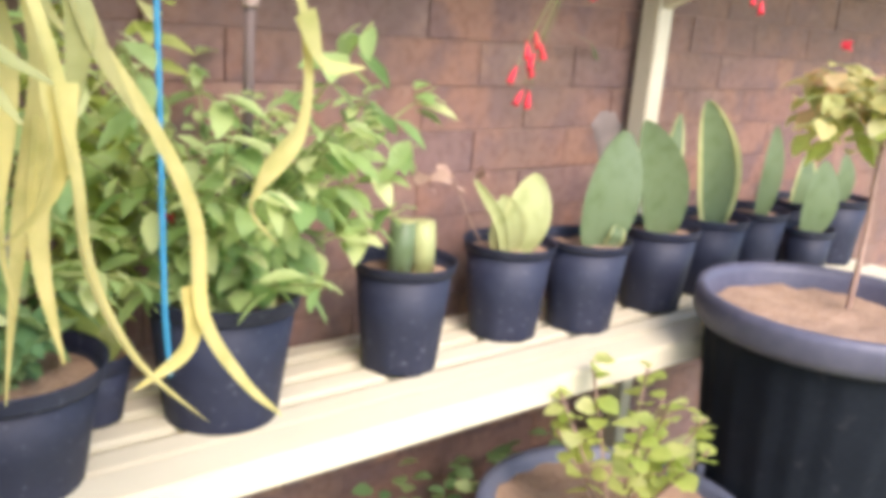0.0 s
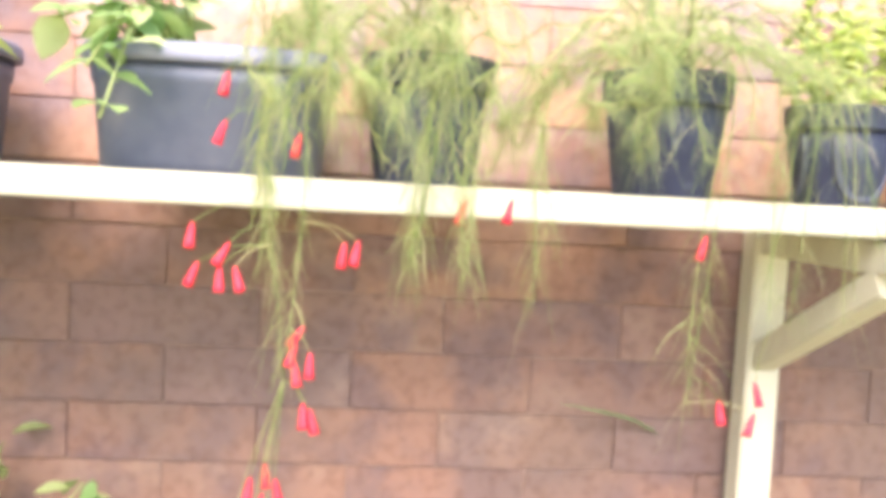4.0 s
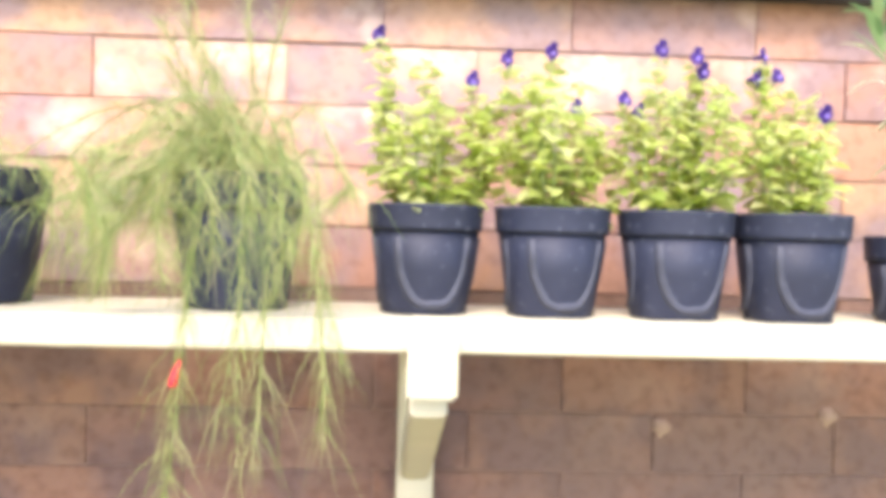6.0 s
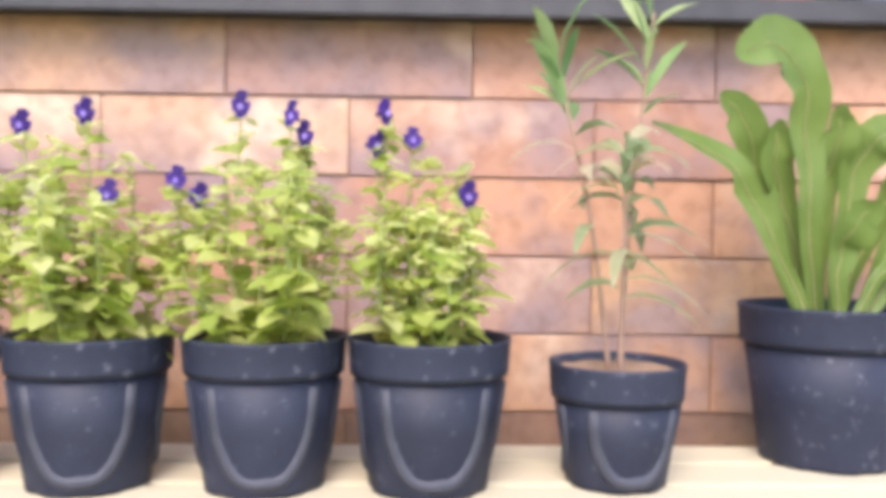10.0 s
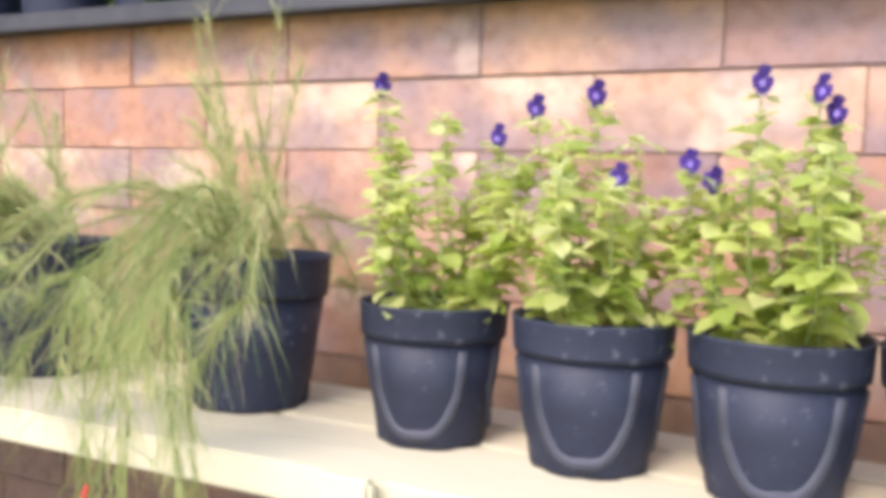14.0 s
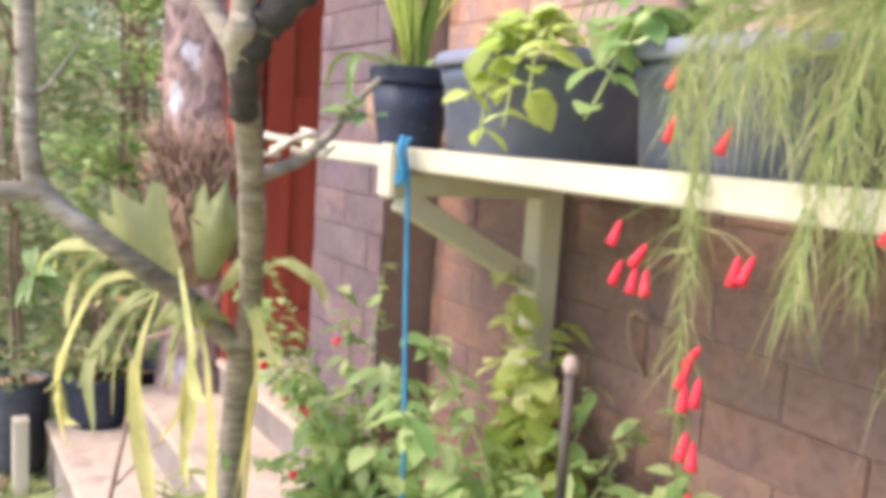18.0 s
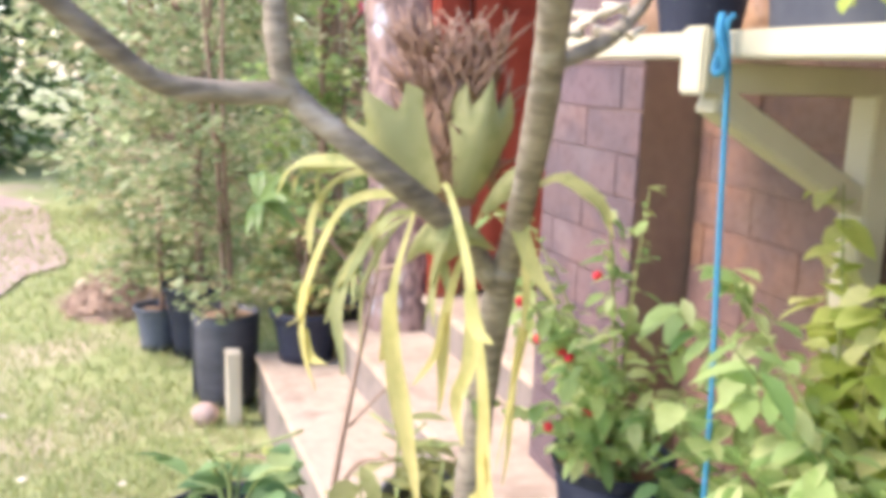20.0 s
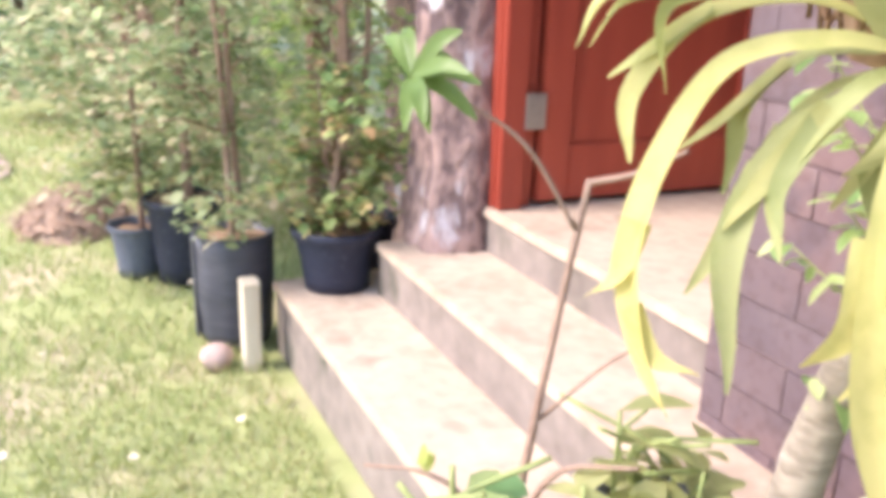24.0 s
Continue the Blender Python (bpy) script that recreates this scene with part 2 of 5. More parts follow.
HEDGE = foliage("hedge_leaf", (0.23, 0.31, 0.16), (0.46, 0.52, 0.29), through=0.62, c=(0.68, 0.56, 0.40))
STAG = foliage("antler_frond", (0.35, 0.39, 0.15), (0.54, 0.52, 0.21), rough=0.6, through=0.45, c=(0.44, 0.46, 0.19), fade=(0.02, -0.30, (0.74, 0.63, 0.24)))
# Darker copy of the frond tone, with the inner fronds' shade in it.
STAGOLIVE = foliage("shaded_olive_frond", (0.17, 0.20, 0.075), (0.34, 0.35, 0.14), rough=0.6, c=(0.40, 0.33, 0.12))
SHIELD = foliage("shield_frond", (0.38, 0.40, 0.17), (0.52, 0.51, 0.24), rough=0.6, through=0.5)
NEST = foliage("nest_fern", (0.085, 0.155, 0.036), (0.165, 0.245, 0.06), rough=0.35, c=(0.38, 0.40, 0.12))
SANS = foliage("snake_plant", (0.085, 0.13, 0.062), (0.15, 0.20, 0.095), rough=0.4, through=0.1)
SANSEDGE = foliage("snake_plant_edge", (0.36, 0.38, 0.16), (0.44, 0.43, 0.19), rough=0.4, through=0.1)
SANSPALE = foliage("pale_snake_plant", (0.30, 0.33, 0.14), (0.40, 0.42, 0.18), rough=0.4, through=0.1)
REDFLOWER = foliage("red_flower", (0.86, 0.035, 0.07), (0.92, 0.08, 0.11))
PURPLE = foliage("purple_petal", (0.02, 0.006, 0.09), (0.07, 0.03, 0.22), rough=0.7)
PALEPETAL = foliage("violet_throat", (0.24, 0.16, 0.52), (0.36, 0.25, 0.66))
YELLOWLEAF = foliage("yellow_leaf", (0.50, 0.53, 0.18), (0.68, 0.62, 0.26), through=0.5, c=(0.70, 0.42, 0.26))
REDDISH = foliage("mixed_reddish_leaf", (0.18, 0.28, 0.10), (0.36, 0.42, 0.17), c=(0.62, 0.40, 0.22))
GRASS = foliage("grass_blade", (0.32, 0.38, 0.15), (0.44, 0.48, 0.21), through=0.5, c=(0.60, 0.53, 0.33))
PALESTEM = surface("green_stem", (0.20, 0.26, 0.07), (0.32, 0.34, 0.12), 60, 0.6)

# ---- mesh helpers ----
def mesh_of(name, verts, faces, mat, smooth=True):
    me = bpy.data.meshes.new(name)
    me.from_pydata(verts, [], faces)
    me.materials.append(mat)
    if smooth:
        me.shade_smooth()
    return me


def part(name, data, mat, parent, label=""):
    """Links a bmesh or a (verts, faces) pair as one mesh object under parent."""
    if isinstance(data, tuple):
        me = mesh_of(name, data[0], data[1], mat)
    else:
        me = bpy.data.meshes.new(name)
        data.to_mesh(me)
        data.free()
        me.materials.append(mat)
    ob = new(name, me)
    ob.parent = parent
    if label:
        tagged(ob, label)
    return ob


def thing(name, at, label, category, group="", kind="", turn=0):
    ob = new(name)
    ob.empty_display_size = 0.02
    ob.matrix_world = pose(*at, 0, 0, turn)
    return tagged(ob, label, category, group, kind)


def box(x0, x1, y0, y1, z0, z1, bevel=0.0, bm=None):
    b = bm or bmesh.new()
    m = Matrix.LocRotScale(((x0 + x1) / 2, (y0 + y1) / 2, (z0 + z1) / 2), None, (x1 - x0, y1 - y0, z1 - z0))
    vs = bmesh.ops.create_cube(b, size=1, matrix=m)["verts"]
    if bevel:
        es = list({e for v in vs for e in v.link_edges})
        bmesh.ops.bevel(b, geom=es, offset=bevel, segments=2, affect="EDGES")
    return b


def beam(a, b, w, h, bevel=0.003):
    """A square bar from a to b."""
    a, b = Vector(a), Vector(b)
    bm = box(-w / 2, w / 2, -h / 2, h / 2, 0, (b - a).length, bevel)
    q = (b - a).to_track_quat("Z", "Y")
    bmesh.ops.transform(bm, matrix=Matrix.Translation(a) @ q.to_matrix().to_4x4(), verts=bm.verts)
    return bm


def revolve(profile, n=32, flute=0.0, flutes=0, wob=0.0):
    """Verts and faces of a profile [(r, z), ...] spun about z; flute pushes the wall in and out."""
    vs, fs = [], []
    for j, (r, z) in enumerate(profile):
        for i in range(n):
            a = 2 * math.pi * i / n
            rr = r
            if flute and 0 < j < len(profile) - 1:
                rr *= 1 + flute * (1 if math.sin(a * flutes) > 0 else -1)
            if wob:
                rr *= 1 + wob * noise.noise((math.cos(a) * 2.3, math.sin(a) * 2.3, z * 14))
            vs.append((rr * math.cos(a), rr * math.sin(a), z))
    for j in range(len(profile) - 1):
        for i in range(n):
            k = (i + 1) % n
            fs.append((j * n + i, j * n + k, (j + 1) * n + k, (j + 1) * n + i))
    return vs, fs


def tube(points, radii, sides=6):
    """A tapered tube through points."""
    vs, fs = [], []
    pts = [Vector(p) for p in points]
    side = None
    for i, p in enumerate(pts):
        d = (pts[min(i + 1, len(pts) - 1)] - pts[max(i - 1, 0)]).normalized()
        if side is None:
            side = d.orthogonal().normalized()
        side = (side - d * side.dot(d)).normalized()
        up = d.cross(side)
        r = radii[i] if isinstance(radii, (list, tuple)) else radii
        for k in range(sides):
            a = 2 * math.pi * k / sides
            vs.append(tuple(p + (side * math.cos(a) + up * math.sin(a)) * r))
    for i in range(len(pts) - 1):
        for k in range(sides):
            m = (k + 1) % sides
            fs.append((i * sides + k, i * sides + m, (i + 1) * sides + m, (i + 1) * sides + k))
    fs.append(tuple(range(sides))[::-1])
    fs.append(tuple(range(len(vs) - sides, len(vs))))
    return vs, fs


def merge(*pairs):
    vs, fs = [], []
    for v, f in pairs:
        o = len(vs)
        vs.extend(v)
        fs.extend(tuple(i + o for i in q) for q in f)
    return vs, fs


def spline(ctrl, n=14):
    """Smooth points through the control points."""
    c = [Vector(p) for p in ctrl]
    c = [c[0] * 2 - c[1]] + c + [c[-1] * 2 - c[-2]]
    out = []
    for i in range(1, len(c) - 2):
        for s in range(n):
            t = s / n
            a, b, d, e = c[i - 1], c[i], c[i + 1], c[i + 2]
            out.append(0.5 * ((2 * b) + (d - a) * t + (2 * a - 5 * b + 4 * d - e) * t * t + (3 * b - a - 3 * d + e) * t ** 3))
    out.append(c[-2])
    return out


def blade(points, widths, normal=(0, 0, 1), fold=0.18, thick=0.0):
    """A leaf blade along points, folded along its midrib."""
    pts = [Vector(p) for p in points]
    n = len(pts)
    vs, fs = [], []
    nv = None if callable(normal) else Vector(normal)
    for i, p in enumerate(pts):
        d = (pts[min(i + 1, n - 1)] - pts[max(i - 1, 0)]).normalized()
        s = d.cross(nv if not callable(normal) else Vector(normal(i / (n - 1))))
        if s.length < 1e-4:
            s = d.orthogonal()
        s.normalize()
        u = s.cross(d)
        w = widths(i / (n - 1)) if callable(widths) else widths[i]
        vs += [tuple(p - s * w + u * w * fold), tuple(p - u * thick), tuple(p + s * w + u * w * fold)]
    for i in range(n - 1):
        a = i * 3
        fs += [(a, a + 1, a + 4, a + 3), (a + 1, a + 2, a + 5, a + 4)]
    return vs, fs


def leaves(spots, rng, oval=0.36, droop=0.25):
    """Small leaves: spots are (place, way, length); one folded, bent leaf of 8 faces each."""
    vs, fs = [], []
    for p, d, size in spots:
        p, d = Vector(p), Vector(d).normalized()
        s = d.cross(Vector((rng.uniform(-0.5, 0.5), rng.uniform(-0.5, 0.5), 1)))
        if s.length < 1e-3:
            s = d.orthogonal()
        s.normalize()
        u = s.cross(d)
        o = len(vs)
        for t, w in ((0, 0.06), (0.3, 0.9), (0.6, 1.0), (0.85, 0.55), (1, 0.02)):
            c = p + d * size * t - Vector((0, 0, 1)) * size * droop * t * t
            w *= size * oval
            vs += [tuple(c - s * w + u * w * 0.25), tuple(c), tuple(c + s * w + u * w * 0.25)]
        for i in range(4):
            a = o + i * 3
            fs += [(a, a + 1, a + 4, a + 3), (a + 1, a + 2, a + 5, a + 4)]
    return vs, fs


def way(rng, low=-0.4, high=0.8):
    a = rng.uniform(0, 2 * math.pi)
    return Vector((math.cos(a), math.sin(a), rng.uniform(low, high)))


# ---- pots ----
def nursery_pot(owner, r, h, mat=None, ribs=0, rim=0.026, soil=0.82, foot=True, rib_turn=0.0):
    """A moulded pot standing at the owner's origin: body, rim band, soil and U-shaped ribs."""
    mat = mat or BLACK
    b = r * 0.72
    t = 0.0025
    z1 = h - rim
    body = [(b * 0.55, 0.004), (b * 0.96, 0.004), (b, 0.0), (b * 1.01, 0.004), (b + (r * 0.92 - b) * 0.5, z1 * 0.5), (r * 0.92, z1), (r * 0.92 - t, z1), (b - t, 0.008), (0.001, 0.008)]
    vs, fs = revolve(body, 40)
    if foot:
        vs = [(x * (1 - 0.05 * max(0, math.sin(8 * math.atan2(y, x))) * max(0, 1 - z / (0.25 * h))), y * (1 - 0.05 * max(0, math.sin(8 * math.atan2(y, x))) * max(0, 1 - z / (0.25 * h))), z) for x, y, z in vs]
    pot = part("pot", (vs, fs), mat, owner)
    band = [(r * 0.92, z1 - 0.001), (r * 0.955, z1 - 0.003), (r * 0.965, z1 + 0.002), (r * 0.985, h - 0.004), (r, h - 0.001), (r * 0.985, h), (r * 0.955, h - 0.002), (r * 0.93, z1)]
    part("rim", revolve(band, 40), mat, pot)
    top = []
    n = 26
    for j in range(6):
        for i in range(n):
            a = 2 * math.pi * i / n
            rr = r * 0.9 * (j + 0.02) / 5
            top.append((rr * math.cos(a), rr * math.sin(a), h * soil + 0.004 * noise.noise((rr * 60 * math.cos(a), rr * 60 * math.sin(a), h * 31))))
    faces = [(j * n + i, j * n + (i + 1) % n, (j + 1) * n + (i + 1) % n, (j + 1) * n + i) for j in range(5) for i in range(n)]
    part("soil", (top, faces), SOIL, owner)
    for k in range(ribs):
        a0 = rib_turn + 2 * math.pi * k / ribs
        pts = []
        for i in range(21):
            u = -1 + i / 10
            ang = a0 + 0.72 * max(-1, min(1, u * 1.2))
            z = z1 * (0.13 + 0.78 * abs(u) ** 3.4)
            rr = b + (r * 0.92 - b) * z / z1 - 0.0036
            pts.append((rr * math.cos(ang), rr * math.sin(ang), z))
        part("moulded_rib", tube(pts, 0.0062, 10), RIB, pot)
    return pot


def big_pot(owner, r, h, mat, flutes=0, soil=0.86, lip=0.035, rimmat=None):
    b = r * 0.7
    prof = [(0.001, 0.0), (b, 0.0), (b * 1.05, h * 0.2), (b + (r * 0.9 - b) * 0.6, h * 0.6), (r * 0.9, h - lip)]
    n = 96 if flutes else 48
    pot = part("pot", revolve(prof, n, 0.012 if flutes else 0, flutes), mat, owner)
    band = [(r * 0.88, h - lip - 0.004), (r * 0.97, h - lip), (r, h - lip * 0.75), (r, h - lip * 0.25), (r * 0.985, h), (r * 0.93, h), (r * 0.90, h - lip * 0.3), (r * 0.865, h - lip * 1.4)]
    part("rim", revolve(band, 56), rimmat or mat, pot)
    top, n = [], 40
    for j in range(8):
        for i in range(n):
            a = 2 * math.pi * i / n
            rr = r * 0.875 * (j + 0.02) / 7
            top.append((rr * math.cos(a), rr * math.sin(a), h * soil + 0.012 * noise.noise((rr * 30 * math.cos(a), rr * 30 * math.sin(a), h * 17))))
    faces = [(j * n + i, j * n + (i + 1) % n, (j + 1) * n + (i + 1) % n, (j + 1) * n + i) for j in range(7) for i in range(n)]
    part("soil", (top, faces), SOIL, owner)
    return pot


# ---- the large structure ----
ground = thing("ground", (0, 0, 0), "patchy green and straw coloured lawn", "lawn", kind="structure")
gv, gf, n = [], [], 60
for j in range(n + 1):
    for i in range(n + 1):
        u, v = (i / n * 2 - 1), (j / n * 2 - 1)
        x, y = 60 * abs(u) ** 2.5 * (1 if u > 0 else -1) - 4, 60 * abs(v) ** 2.5 * (1 if v > 0 else -1) - 1.5
        gv.append((x, y, GROUND + 0.02 * noise.noise((x * 0.7, y * 0.7, 0.3)) - 0.01))
gf = [(j * (n + 1) + i, j * (n + 1) + i + 1, (j + 1) * (n + 1) + i + 1, (j + 1) * (n + 1) + i) for j in range(n) for i in range(n)]
part("lawn_surface", (gv, gf), GRASSBASE, ground)

wall = thing("wall_north", (0, 0, 0), "weathered orange brick garden wall with tight joints", "wall", kind="structure")
part("core", box(-1.745, 1.6, 0.0038, 0.2, GROUND - 0.1, 1.653), MORTAR, wall)
cap = thing("trim", (0, 0, 0), "dark steel coping along the top of the brick wall", "coping", kind="structure")
part("coping_plate", box(-1.745, 1.6, -0.045, 0.30, 1.654, 1.664, 0.002), CAPMETAL, cap)
part("coping_edge", box(-1.745, 1.6, -0.050, -0.042, 1.648, 1.672, 0.002), CAPMETAL, cap)

pier = thing("wall_pier", (0, 0, 0), "purple brown brick pier beside the doorway", "wall", kind="structure")
part("core", box(-2.15, -1.755, -0.120, 0.2, GROUND - 0.1, 2.6), MORTAR, pier)

far_wall = thing("wall_house", (0, 0, 0), "rough brown house wall beyond the doorway", "wall", kind="structure")
part("plaster", box(-4.2, -3.245, -0.02, 0.2, GROUND - 0.1, 2.6), STONE, far_wall)
part("lintel", box(-3.245, -2.15, 0.0, 0.2, 2.45, 2.6), STONE, far_wall)
# Room shell added to close off the doorway, its dimness painted in.
inside = thing("wall_room", (0, 0, 0), "dim room behind the doorway", "wall", kind="structure")
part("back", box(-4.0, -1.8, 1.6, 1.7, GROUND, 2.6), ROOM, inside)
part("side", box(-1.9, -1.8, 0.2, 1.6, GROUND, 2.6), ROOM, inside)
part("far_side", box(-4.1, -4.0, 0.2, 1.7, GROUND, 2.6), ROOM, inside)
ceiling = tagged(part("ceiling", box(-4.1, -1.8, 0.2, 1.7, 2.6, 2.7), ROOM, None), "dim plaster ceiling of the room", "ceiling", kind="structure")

steps = thing("entrance_steps", (-3.37, -0.605, 0), "three pale concrete entrance steps with stained, shade-darkened risers", "steps", kind="structure", turn=1.5)
for k, (x0, y0, y1, z0, z1) in enumerate(((-0.2, 0.0, 0.8, GROUND - 0.1, 0.105), (0.02, 0.262, 0.8, 0.105, 0.27), (0.17, 0.525, 2.0, 0.27, 0.402))):
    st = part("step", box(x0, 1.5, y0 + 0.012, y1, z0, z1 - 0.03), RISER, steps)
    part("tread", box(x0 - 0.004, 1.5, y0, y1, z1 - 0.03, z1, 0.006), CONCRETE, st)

door = thing("door_1", (0, 0, 0), "red painted wooden door standing open on its frame", "door", kind="structure")
part("jamb", box(-3.245, -3.160, -0.06, 0.06, 0.402, 2.45, 0.004), REDWOOD, door)
part("jamb", box(-3.160, -3.135, -0.055, 0.02, 0.402, 2.45, 0.004), REDWOOD, door)
part("jamb", box(-2.175, -2.152, -0.02, 0.06, 0.402, 2.45, 0.004), REDWOOD, door)
part("head", box(-3.155, -2.176, -0.06, 0.06, 2.38, 2.45, 0.004), REDWOOD, door)
leafdoor = part("door_leaf", box(-3.195, -3.160, 0.075, 0.86, 0.415, 2.37, 0.003), REDWOOD, door)
for y0, y1 in ((0.075, 0.17), (0.76, 0.86)):
    part("stile", box(-3.160, -3.145, y0, y1, 0.42, 2.365, 0.003), REDWOOD, leafdoor)
for z0, z1 in ((0.42, 0.58), (1.25, 1.37), (2.26, 2.365)):
    part("rail", box(-3.160, -3.146, 0.171, 0.759, z0, z1, 0.003), REDWOOD, leafdoor)
hinge = part("hinge", box(-3.134, -3.128, 0.012, 0.075, 0.632, 0.732, 0.002), STEEL, door, "worn steel butt hinge")

pillar = thing("stone_pillar", (-3.30, -0.115, 0.27), "rough purple brown stone pillar with pale drips standing on a step", "pillar")
pv, pf = [], []
for j in range(44):
    z = 2.4 * j / 43
    for i in range(28):
        a = 2 * math.pi * i / 28
        r = 0.125 * (1.0 + 0.10 * max(0, 1 - z / 0.3)) * (1 + 0.22 * noise.noise((math.cos(a) * 1.6, math.sin(a) * 1.6, z * 2.2)) + 0.10 * noise.noise((math.cos(a) * 5, math.sin(a) * 5, z * 9)))
        pv.append((r * math.cos(a) - 0.03 * z, r * math.sin(a), z))
pf = [(j * 28 + i, j * 28 + (i + 1) % 28, (j + 1) * 28 + (i + 1) % 28, (j + 1) * 28 + i) for j in range(43) for i in range(28)]
part("shaft", (pv, pf), STONE, pillar)

# ---- shelves ----
upper = thing("wall_shelf", (0, 0, 1.232), "long white painted slatted wall shelf on angled brackets", "shelf")
for k in range(4):
    y0 = -0.356 + k * 0.067
    part("board", box(-1.645, 1.5, y0, y0 + 0.060, -0.027 if k == 0 else -0.016, 0.004 if k == 0 else 0.0, 0.003), WHITE, upper)
for bx, ex in ((0.019, 0.026), (-1.288, -1.246)):
    br = part("bracket", beam((ex, -0.366, -0.049), (bx, -0.03, -0.049), 0.04, 0.036), WHITE, upper)
    part("end_cap", box(ex - 0.024, ex + 0.024, -0.376, -0.362, -0.070, 0.009, 0.004), WHITE, br)
    part("brace", beam((ex - 0.002, -0.345, -0.072), (bx, -0.06, -0.215), 0.036, 0.036), WHITE, br)
    part("post", box(bx - 0.024, bx + 0.024, -0.072, -0.026, -0.838, -0.031, 0.003), WHITE, br)

lower = thing("plant_bench", (0, 0, 0.392), "low white slatted bench along the brick wall", "bench")
part("front_bar", box(-1.72, 0.85, -0.362, -0.292, -0.042, 0.004, 0.004), WHITE, lower)
for k in range(4):
    y0 = -0.281 + k * 0.066
    part("slat", box(-1.72, 0.85, y0, y0 + 0.046, -0.014, 0.0, 0.003), WHITE, lower)
for x in (-1.62, 0.06, 0.75):
    part("crossbar", box(x - 0.02, x + 0.02, -0.291, -0.03, -0.062, -0.015, 0.003), WHITE, lower)
    for y in (-0.325, -0.06):
        part("leg", box(x - 0.02, x + 0.02, y - 0.02, y + 0.02, GROUND - 0.392, -0.043, 0.003), WHITE, lower)

rope = thing("blue_rope", (-1.192, -0.366, 1.24), "thin blue rope tied round the shelf edge and hanging down", "rope")
part("strand", tube(spline([(0, 0.004, 0.012), (0, -0.004, 0.0), (0.002, 0.001, -0.05), (0.008, 0.007, -0.25), (0.015, 0.013, -0.45), (0.020, 0.017, -0.62), (0.036, 0.040, -0.72)], 8), 0.0034, 7), ROPE, rope)
part("knot", tube(spline([(-0.012, -0.003, 0.012), (0.0, -0.013, -0.01), (0.010, -0.010, -0.045), (-0.004, -0.012, -0.05), (-0.006, -0.004, -0.02)], 6), 0.005, 6), ROPE, rope)

# ---- tree with staghorn fern ----
tree = thing("small_tree", (-1.5, -0.6, GROUND), "slim grey barked garden tree with forked bare limbs", "tree")
TB = Vector((-1.5, -0.6, GROUND))


def limb(name, pts, r0, r1, parent, mat=BARK, sides=10, knots=0.1):
    c = spline([Vector(p) - TB for p in pts], 8)
    n = len(c)
    rad = [(r0 + (r1 - r0) * i / (n - 1)) * (1 + knots * noise.noise((i * 0.7, r0 * 90, 0.2))) for i in range(n)]
    return part(name, tube(c, rad, sides), mat, parent)


trunk = limb("trunk", [(-1.60, -0.52, GROUND - 0.03), (-1.60, -0.505, 0.3), (-1.575, -0.50, 0.55), (-1.542, -0.50, 0.70), (-1.47, -0.512, 0.86), (-1.43, -0.52, 0.92)], 0.028, 0.021, tree)
limb("limb", [(-1.48, -0.51, 0.85), (-1.44, -0.517, 0.91), (-1.381, -0.528, 0.984), (-1.205, -0.585, 1.14), (-1.09, -0.63, 1.25), (-1.0, -0.67, 1.335), (-0.97, -0.675, 1.36)], 0.0195, 0.0145, tree)
limb("limb", [(-1.0, -0.67, 1.33), (-0.96, -0.61, 1.40), (-0.88, -0.52, 1.50), (-0.80, -0.45, 1.60)], 0.015, 0.010, tree)
limb("limb", [(-1.0, -0.67, 1.33), (-0.97, -0.67, 1.42), (-0.93, -0.65, 1.50), (-0.90, -0.65, 1.62)], 0.014, 0.009, tree)
limb("limb", [(-1.01, -0.67, 1.33), (-1.05, -0.71, 1.42), (-1.08, -0.73, 1.55), (-1.09, -0.73, 1.75)], 0.012, 0.007, tree)
limb("limb", [(-1.46, -0.515, 0.88), (-1.40, -0.61, 0.98), (-1.345, -0.735, 1.075), (-1.365, -0.82, 1.145), (-1.36, -0.84, 1.20), (-1.365, -0.845, 1.33), (-1.37, -0.85, 1.6), (-1.39, -0.86, 1.9)], 0.018, 0.011, tree)
limb("limb", [(-1.365, -0.82, 1.15), (-1.36, -0.90, 1.15), (-1.345, -0.97, 1.16), (-1.32, -1.03, 1.205), (-1.30, -1.10, 1.27), (-1.29, -1.18, 1.36)], 0.014, 0.011, tree)
limb("burnt_stub", [(-0.98, -0.65, 1.36), (-0.95, -0.61, 1.405), (-0.92, -0.575, 1.44)], 0.021, 0.009, tree, CHAR, knots=0.5)
limb("burnt_hollow", [(-1.06, -0.645, 1.27), (-1.01, -0.66, 1.32), (-0.985, -0.655, 1.355)], 0.0155, 0.021, tree, CHAR, knots=0.4)
limb("budding_twig", [(-1.14, -0.61, 1.19), (-1.16, -0.54, 1.215), (-1.18, -0.49, 1.25), (-1.19, -0.46, 1.285), (-1.18, -0.42, 1.33)], 0.010, 0.004, tree)
for k in range(9):
    a = Vector((-1.15 - 0.04 * R.random(), -0.58 + 0.1 * R.random(), 1.2 + 0.05 * R.random())) - TB
    d = way(R, -0.2, 0.9).normalized()
    part("bud", tube([a, a + d * 0.012, a + d * 0.03], [0.006, 0.005, 0.002], 5), PALEWOOD, tree)
lv = [((Vector((-1.19, -0.45, 1.28)) + way(R) * 0.02 - TB), way(R, -0.3, 0.6), R.uniform(0.03, 0.055)) for k in range(9)]
part("foliage", leaves(lv, R), GREEN, tree)
sticks = []
